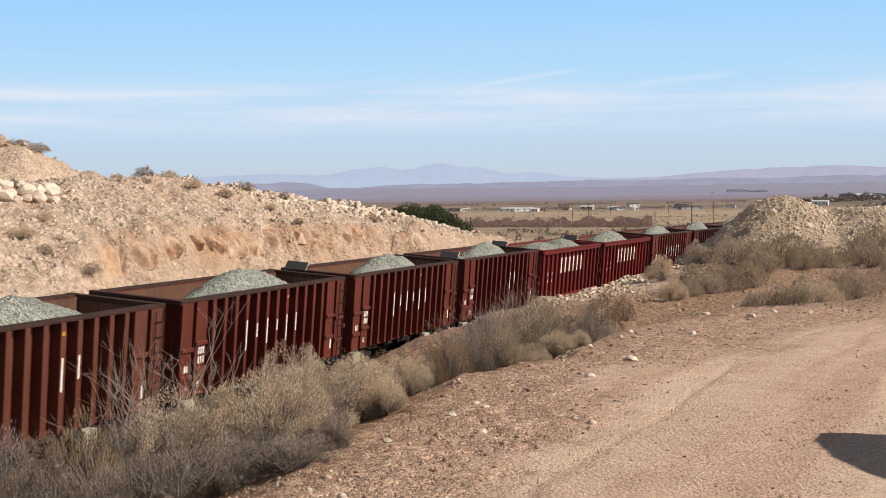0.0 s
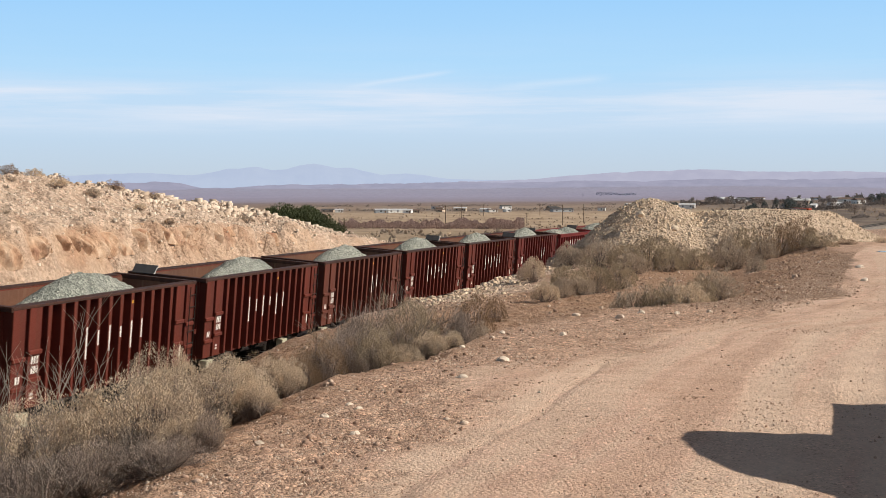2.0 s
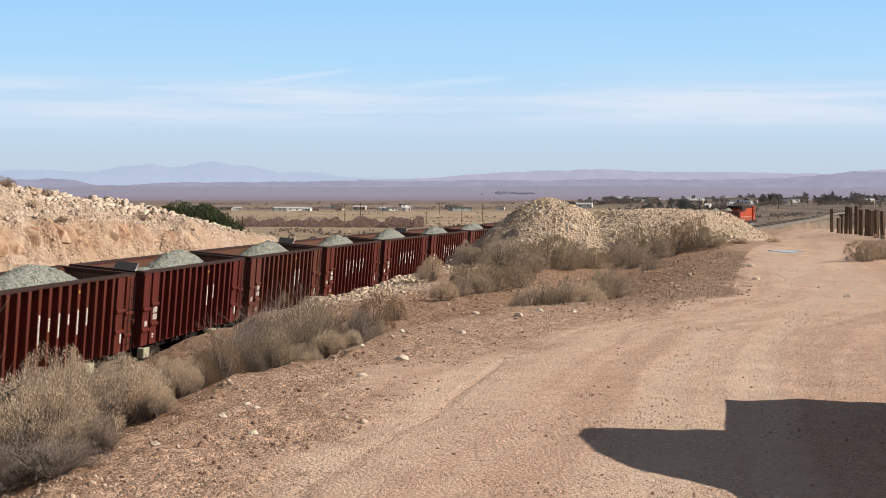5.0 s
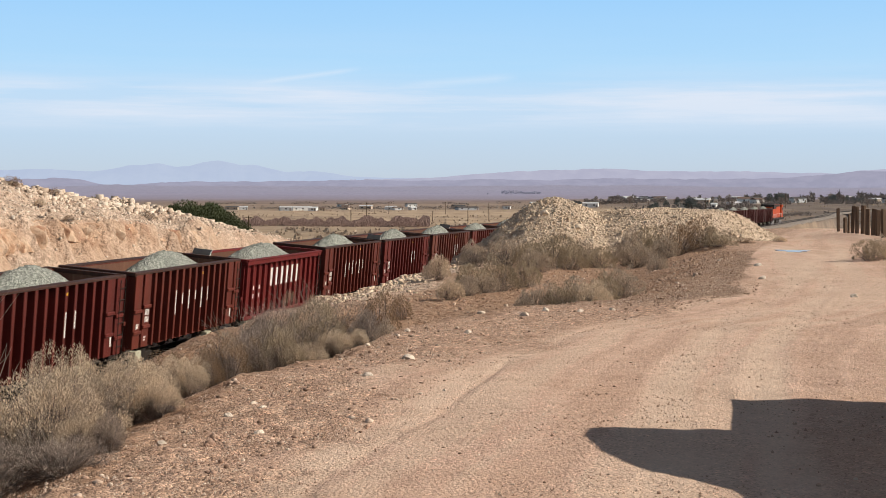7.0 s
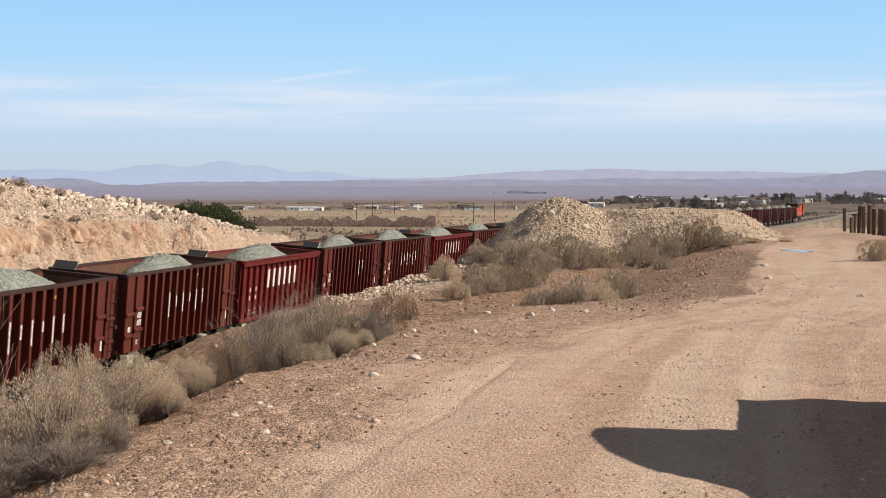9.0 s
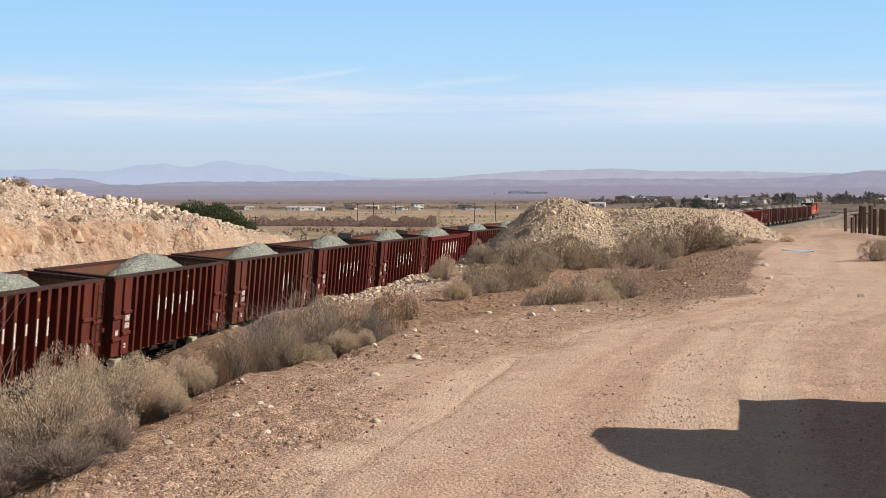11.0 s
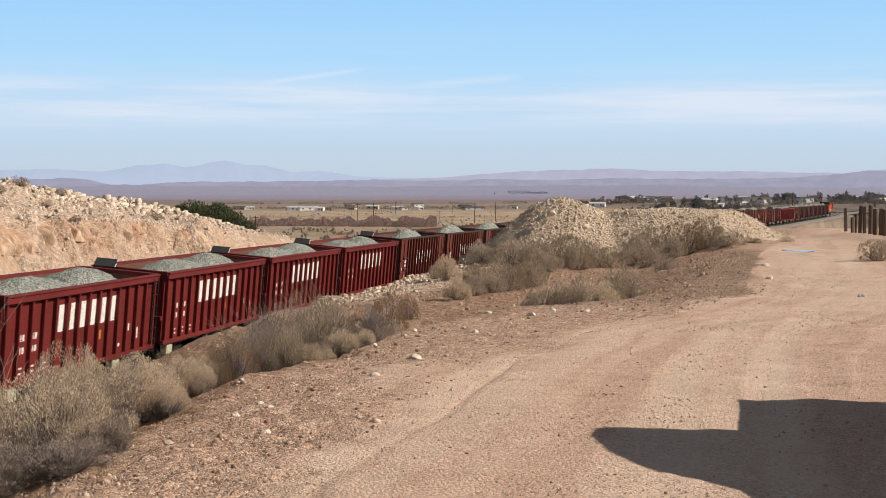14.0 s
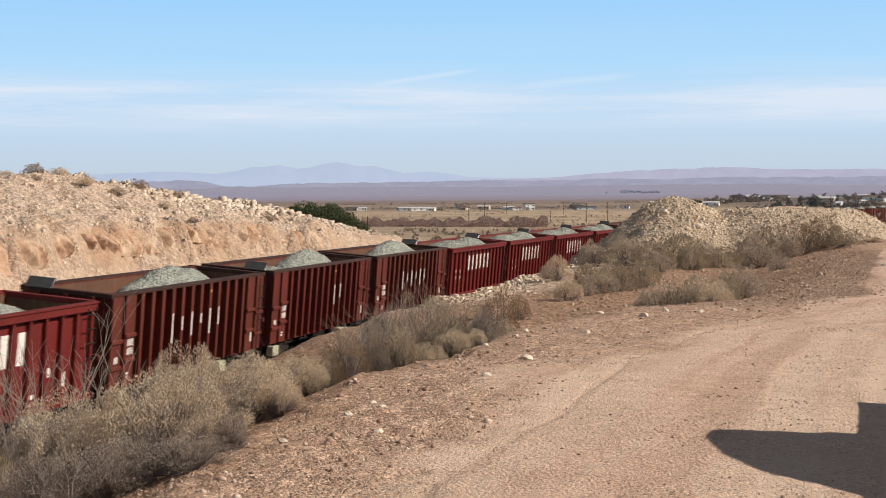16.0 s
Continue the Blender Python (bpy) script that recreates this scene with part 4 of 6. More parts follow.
def stone_arrays(seed, cuts):
    bm = stone_mesh(seed, cuts=max(cuts, 1))
    if cuts < 0:
        bm.free()
        bm = bmesh.new()
        rnd = random.Random(seed)
        v = [bm.verts.new(Vector(p) * rnd.uniform(0.35, 0.6)) for p in ((1, 0, -0.5), (0, 1, -0.5), (-1, 0, -0.5), (0, -1, -0.5), (rnd.uniform(-0.4, 0.4), rnd.uniform(-0.4, 0.4), 0.75))]
        for i in range(4):
            bm.faces.new((v[i], v[(i + 1) % 4], v[4]))
    if cuts == 0:
        bm.free()
        bm = bmesh.new()
        rnd = random.Random(seed)
        v = [bm.verts.new((x * rnd.uniform(0.22, 0.50), y * rnd.uniform(0.22, 0.50), z * rnd.uniform(0.18, 0.42))) for z in (-1, 1) for x, y in ((-1, -1), (1, -1), (1, 1), (-1, 1))]
        for q in ((0, 1, 5, 4), (1, 2, 6, 5), (2, 3, 7, 6), (3, 0, 4, 7), (4, 5, 6, 7)):
            i = rnd.randrange(2)
            q = q[i:] + q[:i]
            bm.faces.new((v[q[0]], v[q[1]], v[q[2]])), bm.faces.new((v[q[0]], v[q[2]], v[q[3]]))
    co = np.array([v.co[:] for v in bm.verts])
    bm.verts.index_update()
    fa = np.array([[v.index for v in f.verts] for f in bm.faces])
    bm.free()
    return co, fa


def stones(name, xs, ys, sizes, material, label, seed, cuts=1, sink=0.25, zs=None):
    """Many loose stones on the ground, as one object."""
    rng = np.random.default_rng(seed)
    shapes = [stone_arrays(seed * 10 + i, cuts) for i in range(6)]
    zs = ground_height(xs, ys)[0] if zs is None else zs
    xs, ys, zs, sizes = (np.asarray(v, dtype=float) for v in (xs, ys, zs, sizes))
    which, turn_ = rng.integers(0, 6, len(xs)), rng.uniform(0, 6.283, len(xs))
    stretch = rng.uniform(0.75, 1.3, (len(xs), 3))
    cos_, fac, off = [], [], 0
    for i, (co, fa) in enumerate(shapes):
        j = np.flatnonzero(which == i)
        p = co[None] * stretch[j][:, None] * sizes[j][:, None, None]
        c, s_ = np.cos(turn_[j])[:, None], np.sin(turn_[j])[:, None]
        q = np.stack([p[..., 0] * c - p[..., 1] * s_ + xs[j][:, None], p[..., 0] * s_ + p[..., 1] * c + ys[j][:, None], p[..., 2] + (zs[j] + sizes[j] * (0.33 - sink))[:, None]], -1)
        cos_.append(q.reshape(-1, 3))
        fac.append((fa[None] + (off + np.arange(len(j)) * len(co))[:, None, None]).reshape(-1, 3))
        off += len(j) * len(co)
    co, fa = np.concatenate(cos_), np.concatenate(fac)
    me = bpy.data.meshes.new(name)
    me.vertices.add(len(co))
    me.vertices.foreach_set("co", co.ravel())
    me.loops.add(fa.size)
    me.loops.foreach_set("vertex_index", fa.ravel().astype(np.int32))
    me.polygons.add(len(fa))
    me.polygons.foreach_set("loop_start", np.arange(0, fa.size, 3, dtype=np.int32))
    me.update(calc_edges=True)
    me.materials.append(material)
    return tagged(new(name, me), label, "stones", kind="stuff")


# ---------------------------------------------------------------- the stone pile and the low ridge beside it
def heap_sheet(name, cx, cy, rx, ry, top, foot, seed, material, label, flat, skew=1.0):
    nx, ny = 120, 90
    X, Y = np.meshgrid(np.linspace(-1.12, 1.12, nx), np.linspace(-1.12, 1.12, ny), indexing="ij")
    x, y = (cx + X * rx * np.where(X > 0, skew, 1.0)).ravel(), (cy + Y * ry).ravel()
    d = np.sqrt(X ** 2 + Y ** 2).ravel() * (1 + 0.16 * fbm(x, y, 0.28, seed))
    z = foot + (top - foot) * np.clip((1.14 - np.sqrt(d * d + 0.12)) * flat, -0.2, 1 + 0.1 * (1 - d))
    z = z + 0.16 * fbm(x, y, 0.6, seed + 4) + 0.06 * fbm(x, y, 2.0, seed + 7, 3)
    co = np.stack([x, y, z], 1)
    i = np.arange(nx * ny).reshape(nx, ny)
    fa = np.stack([i[:-1, :-1], i[1:, :-1], i[1:, 1:], i[:-1, 1:]], -1).reshape(-1, 4)
    me = bpy.data.meshes.new(name)
    me.from_pydata(co.tolist(), [], fa.tolist())
    me.materials.append(material)
    me.polygons.foreach_set("use_smooth", [True] * len(fa))
    ob = tagged(new(name, me), label, "mound")
    return ob, x, y, z


k = Nodes("pile_rubble", 0.97)
c = k.ramp(k.noise(0.8, 6, 0.7), (0.3, (0.56, 0.42, 0.30)), (0.55, (0.65, 0.50, 0.37)), (0.75, (0.72, 0.575, 0.445)))
c = k.mix(0.5, c, k.ramp(k.voronoi(5, out="Color"), (0.0, (0.6, 0.55, 0.5)), (0.6, (1, 1, 1)), (1.0, (1.3, 1.3, 1.3))), "MULTIPLY")
k.bump(k.math("ADD", k.voronoi(7), k.noise(9, 5, 0.8)), 1.0, 0.12)
PILE = k.done(c)


def grown(name, cx, cy, rx, ry, top, foot, seed, label, count, flat, skew=1.0):
    ob, x, y, z = heap_sheet(name, cx, cy, rx, ry, top, foot, seed, PILE, label, flat, skew)
    rng = np.random.default_rng(seed)
    g = ground_height(x, y)[0]
    ok = np.flatnonzero(z > g - 0.1)
    pick = rng.choice(ok, count)
    size = 0.055 + 0.15 * rng.random(count) ** 4
    px, py = x[pick] + rng.normal(0, 0.06, count), y[pick] + rng.normal(0, 0.06, count)
    st = stones("loose_rubble", px, py, size, PALE_STONE, "", seed, zs=z[pick], sink=0.42, cuts=0)
    st.parent = ob
    del st["category"]
    return ob


grown("quarry_mound", 7.1, 80, 5.4, 6.2, 2.90, -1.5, 51, "tall pale heap of caliche rubble beside the railway", 8000, 1.05, 1.06)
grown("quarry_ridge", 13.8, 80, 8.2, 5.5, 1.3, -1.2, 61, "low pale ridge of rubble beside the dirt road", 5500, 1.9)


# ---------------------------------------------------------------- distance
def ridge(name, dist, az0, az1, pts, material, label, seed, jag=0.03, n=240):
    """A range of hills far off; pts: azimuth and elevation of the skyline, in degrees."""
    bm = bmesh.new()
    a = np.linspace(az0, az1, n)
    e = np.interp(a, [p[0] for p in pts], [p[1] for p in pts])
    e = e + jag * (fbm(a, a * 0, 1.7, seed, 4) + 0.4 * fbm(a, a * 0, 9, seed + 5, 2))
    rows = []
    for depth, f in ((0, -0.35), (60, 0.25), (130, 0.7), (220, 1.0), (300, 0.2)):
        row = []
        for ai, ei in zip(a, e):
            r = dist + depth + 40 * float(fbm(np.array([ai * 1.0]), np.array([depth * 0.03]), 2.5, seed + 9)[0])
            top = EYE_Z + (dist + 220) * tan(radians(max(ei, -0.05)))
            z = (EYE_Z - 8) + (top - EYE_Z + 8) * f if f < 1 else top
            t = radians(ai)
            row.append(bm.verts.new((r * sin(t), r * cos(t), z)))
        rows.append(row)
    for p, q in zip(rows, rows[1:]):
        for i in range(n - 1):
            bm.faces.new((p[i], p[i + 1], q[i + 1], q[i]))
    return tagged(part(name, bm, material, smooth=True), label, "distant hills", kind="structure")


# aerial haze as an emissive colour: the hills glow instead of taking sunlight
def haze_glow_material(name, a, b, glow, scale):
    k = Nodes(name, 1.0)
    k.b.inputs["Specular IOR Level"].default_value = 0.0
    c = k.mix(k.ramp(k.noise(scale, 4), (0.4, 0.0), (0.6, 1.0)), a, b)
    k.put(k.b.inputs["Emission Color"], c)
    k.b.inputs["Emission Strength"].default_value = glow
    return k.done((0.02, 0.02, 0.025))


def deg(px):
    return math.degrees(math.atan((px - 784) / 2369.46))


def el(py):
    return math.degrees(math.atan((347 - py) / 2369.46))


# blue and mauve are painted haze, paler for the farther ranges
BLUE_HAZE_HILLS = haze_glow_material("blue_far_mountains", (0.455, 0.535, 0.70), (0.475, 0.555, 0.71), 1.0, 0.008)
MAUVE_HAZE_HILLS = haze_glow_material("mauve_far_hills", (0.43, 0.435, 0.56), (0.46, 0.465, 0.585), 1.0, 0.011)
skyline = [(-2000, 312), (-350, 312), (-100, 308), (0, 304), (100, 302), (180, 305), (215, 301), (240, 295), (295, 291), (325, 297), (350, 295), (375, 288), (400, 285),
           (425, 291), (440, 294), (465, 293), (490, 298), (520, 305), (560, 304), (590, 306), (640, 314), (900, 318), (3000, 318)]
ridge("mountains", 4650, -60, 60, [(deg(x), el(y)) for x, y in skyline], BLUE_HAZE_HILLS, "blue hazy mountain range on the horizon", 3, 0.035, 800)
skyline = [(-2000, 322), (80, 320), (110, 319), (160, 319), (200, 327), (330, 322), (560, 319), (640, 318), (760, 315), (900, 306), (980, 301), (1080, 299), (1170, 303),
           (1300, 305), (1380, 305), (1405, 307), (1500, 309), (1530, 304), (1600, 300), (3000, 296)]
ridge("foothills", 4600, -60, 60, [(deg(x), el(y)) for x, y in skyline], MAUVE_HAZE_HILLS, "long hills behind the valley, mauve with haze", 5, 0.05, 700)


LOW_HAZE_HILLS = haze_glow_material("dull_mauve_low_hills", (0.325, 0.325, 0.43), (0.36, 0.355, 0.465), 1.0, 0.014)
skyline = [(-2000, 316), (0, 321), (60, 319), (120, 317), (160, 320), (200, 329), (240, 328), (330, 323), (420, 322), (560, 321), (640, 319), (760, 320), (860, 317), (980, 319),
           (1100, 316), (1220, 318), (1340, 317), (1430, 314), (1490, 309), (1540, 305), (1600, 307), (1700, 312), (3000, 312)]
ridge("low_hills", 4280, -60, 60, [(deg(x), el(y)) for x, y in skyline], LOW_HAZE_HILLS, "low hills at the edge of the valley, mauve with haze", 8, 0.05, 700)


# ---------------------------------------------------------------- shrubs
def leaf_material(name, a, b, dark, glow=0.25):
    k = Nodes(name, 0.85)
    c = k.mix(k.ramp(k.island(), (0.0, 0.0), (1.0, 1.0)), a, b)
    c = k.mix(k.ramp(k.noise(1.6, 3), (0.45, 0.0), (0.68, 0.8)), c, dark)
    tr = k.n.new("ShaderNodeBsdfTranslucent")
    k.l.new(c, tr.inputs[0])
    mx = k.n.new("ShaderNodeMixShader")
    mx.inputs[0].default_value = glow
    k.l.new(k.b.outputs[0], mx.inputs[1]), k.l.new(tr.outputs[0], mx.inputs[2])
    k.l.new(mx.outputs[0], k.n["Material Output"].inputs[0])
    return k.done(c)


TAN_LEAF = leaf_material("tan_sage_tips", (0.76, 0.605, 0.44), (0.62, 0.49, 0.355), (0.47, 0.365, 0.27), 0.3)
OLIVE_LEAF = leaf_material("olive_sage_tips", (0.50, 0.395, 0.275), (0.39, 0.31, 0.215), (0.28, 0.22, 0.155), 0.3)
GREY_LEAF = leaf_material("grey_dry_tips", (0.42, 0.335, 0.275), (0.34, 0.27, 0.225), (0.25, 0.195, 0.165), 0.2)
FAR_GREY_LEAF = leaf_material("tan_grey_sage_tips", (0.56, 0.45, 0.345), (0.46, 0.365, 0.28), (0.36, 0.285, 0.22), 0.3)
BROWN_LEAF = leaf_material("brown_dry_tips", (0.40, 0.275, 0.175), (0.31, 0.21, 0.135), (0.23, 0.155, 0.10), 0.15)
DRY_LEAF = leaf_material("yellow_dry_grass", (0.44, 0.32, 0.17), (0.33, 0.235, 0.13), (0.24, 0.17, 0.10), 0.12)
GREEN_LEAF = leaf_material("dark_juniper_leaf", (0.095, 0.108, 0.048), (0.06, 0.072, 0.034), (0.04, 0.05, 0.025), 0.15)
k = Nodes("grey_twig_bark", 0.9)
GREY_TWIG = k.done(k.mix(k.island(), (0.42, 0.335, 0.285), (0.12, 0.09, 0.08)))
k = Nodes("pale_bare_branch", 0.9)
PALE_TWIG = k.done(k.mix(k.noise(5, 3), (0.40, 0.33, 0.27), (0.17, 0.135, 0.115)))


def needles(p, d, length, width, name, material, parent):
    """Many thin tapering twigs or folded leaves, as one part."""
    n = len(p)
    ref = np.where(np.abs(d[:, 2:3]) < 0.9, np.array([[0, 0, 1.0]]), np.array([[1.0, 0, 0]]))
    a = np.cross(d, ref)
    a /= np.linalg.norm(a, axis=1, keepdims=True)
    b = np.cross(d, a)
    co = np.empty((n, 4, 3))
    for i, t in enumerate((0, 2.094, 4.189)):
        co[:, i] = p + width[:, None] * (a * cos(t) + b * sin(t)) * 0.5
    co[:, 3] = p + d * length[:, None]
    base = (np.arange(n) * 4)[:, None]
    fa = np.concatenate([base + np.array([[0, 1, 3]]), base + np.array([[1, 2, 3]])], 1).reshape(-1, 3)
    me = bpy.data.meshes.new(name)
    me.vertices.add(n * 4)
    me.vertices.foreach_set("co", co.ravel())
    me.loops.add(fa.size)
    me.loops.foreach_set("vertex_index", fa.ravel().astype(np.int32))
    me.polygons.add(len(fa))
    me.polygons.foreach_set("loop_start", np.arange(0, fa.size, 3, dtype=np.int32))
    me.update(calc_edges=True)
    me.materials.append(material)
    ob = new(name, me)
    ob.parent = parent
    return ob


def unit(v):
    return v / np.linalg.norm(v, axis=1, keepdims=True)


def leaves(p, d, length, width, name, material, parent, rng):
    """Many small pointed leaves, each one turned about its own length, as one part."""
    n = len(p)
    a = unit(np.cross(d, rng.normal(0, 1, (n, 3))))
    co = np.stack([p - a * width[:, None] * 0.5, p + a * width[:, None] * 0.5, p + d * length[:, None]], 1)
    me = bpy.data.meshes.new(name)
    me.vertices.add(n * 3)
    me.vertices.foreach_set("co", co.ravel())
    me.loops.add(n * 3)
    me.loops.foreach_set("vertex_index", np.arange(n * 3, dtype=np.int32))
    me.polygons.add(n)
    me.polygons.foreach_set("loop_start", np.arange(0, n * 3, 3, dtype=np.int32))
    me.update(calc_edges=True)
    me.materials.append(material)
    ob = new(name, me)
    ob.parent = parent
    return ob


def shrub(seed, material, tips, twigs, leaf=1.0, ragged=0.0, low=0.12):
    """A desert shrub, about 0.8 m in radius and 1 m high: stems, twigs and a dome of separate leafy tufts.

    leaf: size of the tips; ragged: how far twigs stand out; low: height below which it is bare."""
    rng = np.random.default_rng(seed)
    root = new("shrub")
    nl = 46
    i = np.arange(nl) + 0.5
    up = 0.04 + 0.96 * (i / nl)
    ang = i * 2.39996 + rng.normal(0, 0.25, nl)
    out = np.sqrt(1 - np.clip(up, 0, 1) ** 2)
    reach = rng.uniform(0.72, 1.0, nl) * (1 + 0.16 * np.sin(ang * 2 + seed) + 0.10 * np.sin(ang * 3 + 2 * seed))
    ctr = np.stack([0.66 * out * np.cos(ang) * reach, 0.66 * out * np.sin(ang) * reach, low + (0.80 - low) * up * reach], 1)
    size = rng.uniform(0.12, 0.23, nl)
    # stems
    bm = bmesh.new()
    for c in ctr[::2]:
        mid = c * 0.55 + np.array([rng.normal(0, 0.05), rng.normal(0, 0.05), -0.05])
        rod(bm, (c[0] * 0.08, c[1] * 0.08, -0.12), mid, 0.016, 0.010, 5)
        rod(bm, mid, c, 0.010, 0.004, 5)
    part("woody_base", bm, GREY_TWIG, root)
    # twigs fanning out from the base to the tufts and a little past them
    q = rng.integers(0, nl, twigs)
    start = ctr[q] * rng.uniform(0.05, 0.75, (twigs, 1))
    aim_at = ctr[q] + rng.normal(0, 0.16, (twigs, 3))
    d = unit(aim_at - start * np.array([1, 1, 0.8]) + 1e-4)
    reach_ = np.linalg.norm(aim_at - start, axis=1) * rng.uniform(0.5, 1.0 + ragged, twigs)
    needles(start, d, reach_, rng.uniform(0.004, 0.009, twigs) * leaf ** 0.6, "twig_mass", GREY_TWIG, root)
    # leafy tips, outward on each tuft
    q = rng.integers(0, nl, tips)
    face_ = unit(ctr[q] * np.array([1, 1, 0.9]) + np.array([0, 0, 0.15]))
    o = unit(rng.normal(0, 1, (tips, 3)) + 0.75 * face_)
    p = ctr[q] + o * (size[q] * rng.uniform(0.25, 1.0, tips) ** 0.5)[:, None]
    keep = p[:, 2] > low * 0.6 + 0.14 * rng.random(tips)
    p, o, face_ = p[keep], o[keep], face_[keep]
    n = len(p)
    d = unit(o * 0.5 + face_ * 0.5 + rng.normal(0, 0.45, (n, 3)) + np.array([0, 0, 0.35]))
    leaves(p, d, rng.uniform(0.016, 0.040 + 0.06 * ragged, n) * leaf, rng.uniform(0.009, 0.015, n) * leaf, "foliage", material, root, rng)
    return root


SHRUBS = {
    "tan": [shrub(100 + i, TAN_LEAF, 17000, 2000, 0.74, 0.0, 0.36) for i in range(3)],
    "olive": [shrub(200 + i, OLIVE_LEAF, 17000, 1200, 0.78, 0.0, 0.14) for i in range(2)],
    "grey": [shrub(300 + i, GREY_LEAF, 8500, 2800, 0.75, 0.12, 0.22) for i in range(2)],
    "brown": [shrub(400 + i, BROWN_LEAF, 11000, 2000, 0.72, 0.15, 0.1) for i in range(2)],
    "dry": [shrub(500, DRY_LEAF, 8000, 2200, 0.9, 0.4, 0.1)],
}
FAR_SHRUBS = {
    "tan": [shrub(110 + i, TAN_LEAF, 5000, 250, 1.7, 0.0, 0.15) for i in range(2)],
    "olive": [shrub(210 + i, OLIVE_LEAF, 5000, 250, 1.7, 0.0, 0.06) for i in range(3)],
    "grey": [shrub(310 + i, FAR_GREY_LEAF, 4600, 350, 1.7, 0.05, 0.08) for i in range(2)],
    "brown": [shrub(410 + i, BROWN_LEAF, 4200, 450, 1.5, 0.1, 0.06) for i in range(2)],
}
SHRUB_LABEL = {
    "tan": "rounded desert shrub with pale tan twig tips", "olive": "rounded olive-green sagebrush shrub with dense tips",
    "grey": "dry grey desert shrub with bare twigs", "brown": "dry reddish-brown leafless desert shrub",
    "dry": "tuft of yellowed dry grass and stalks on the bank",
}
shrub_used, shrub_rng = set(), random.Random(7)


def plant(kind, x, y, width, height, group, z=None, sink=0.06):
    stock = SHRUBS if hypot(x, y) < 26 else FAR_SHRUBS
    i = shrub_rng.randrange(len(stock[kind]))
    ob = stock[kind][i]
    m = pose(x, y, (z_at(x, y) if z is None else z) - sink, 0, 0, shrub_rng.uniform(0, 360))
    if ob in shrub_used:
        ob = copy_thing(ob, m)
    else:
        shrub_used.add(ob)
        ob.matrix_basis = m
    low_ = 0.90 if stock is SHRUBS else 0.94 if y < 52 else 1.04
    ob.scale = (width / 1.62, width / 1.62, height / low_)
    return tagged(ob, SHRUB_LABEL[kind], "shrub", group)


# kind, place, height of the top, width
NEAR_BANK = (
    ("tan", -3.73, 12.7, 0.58, 1.40),
    ("tan", -3.22, 12.3, 0.27, 0.73),
    ("grey", -3.26, 11.5, 0.22, 0.97),
    ("tan", -4.49, 12.5, 0.40, 1.32),
    ("grey", -3.87, 11.3, 0.21, 1.10),
    ("grey", -3.02, 12.2, 0.02, 0.46),
    ("grey", -5.07, 12.3, 0.20, 1.09),
    ("grey", -4.37, 11.0, 0.14, 0.88),
    ("dry", -5.26, 11.7, 0.19, 0.99),
    ("brown", -5.83, 12.0, 0.10, 1.01),
    ("grey", -6.55, 12.6, 0.08, 1.12),
    ("grey", -5.30, 11.0, 0.03, 0.88),
    ("grey", -4.70, 10.8, 0.05, 0.68),
    ("tan", -4.34, 15.6, 0.48, 0.82),
    ("tan", -3.50, 15.1, 0.46, 1.21),
    ("tan", -3.09, 14.8, 0.27, 0.62),
    ("grey", -3.70, 14.6, 0.19, 0.74),
)
FAR_BANK = (
    ("tan", -3.27, 17.3, 0.20, 0.77),
    ("grey", -3.57, 17.6, 0.05, 0.59),
    ("brown", -2.93, 18.6, 0.45, 0.82),
    ("brown", -3.15, 18.4, 0.20, 0.62),
    ("brown", -2.79, 19.4, 0.23, 0.65),
    ("grey", -2.69, 21.5, 0.59, 1.04),
    ("olive", -2.19, 22.3, 0.60, 0.94),
    ("grey", -2.84, 20.2, 0.36, 0.60),
    ("olive", -2.28, 19.6, 0.43, 0.93),
    ("tan", -1.89, 19.6, 0.11, 0.70),
    ("grey", -2.53, 19.3, 0.08, 0.49),
    ("olive", -1.83, 23.0, 0.40, 0.78),
    ("tan", -1.67, 21.9, 0.09, 0.79),
    ("tan", -1.33, 22.3, -0.06, 0.52),
    ("grey", -1.33, 25.0, 0.26, 0.55),
    ("brown", -1.38, 33.0, 0.00, 1.11),
    ("brown", -0.96, 36.0, -0.36, 0.76),
    ("grey", -1.06, 27.5, -0.24, 0.58),
)
BENCH = (
    ("grey", 2.47, 30.6, 0.32, 1.23),
    ("olive", 2.93, 30.3, 0.38, 1.09),
    ("tan", 3.59, 30.3, 0.42, 1.09),
    ("grey", 3.36, 32.0, 0.37, 0.95),
    ("grey", 4.86, 35.2, 0.47, 1.13),
    ("olive", 4.26, 33.8, 0.43, 0.86),
    ("grey", 8.29, 50.0, 0.17, 0.93),
    ("grey", 2.07, 31.3, 0.08, 0.59),
    ("tan", 0.45, 42.5, -0.34, 1.08),
    ("olive", 1.24, 46.0, 0.07, 1.63),
    ("olive", 2.24, 47.5, 0.11, 1.68),
    ("olive", 3.21, 48.5, 0.03, 1.35),
    ("grey", 1.66, 45.2, -0.31, 1.14),
    ("grey", 0.96, 44.4, -0.34, 0.94),
    ("tan", 0.11, 52.0, 0.15, 1.01),
    ("grey", -0.30, 54.0, -0.28, 0.68),
)
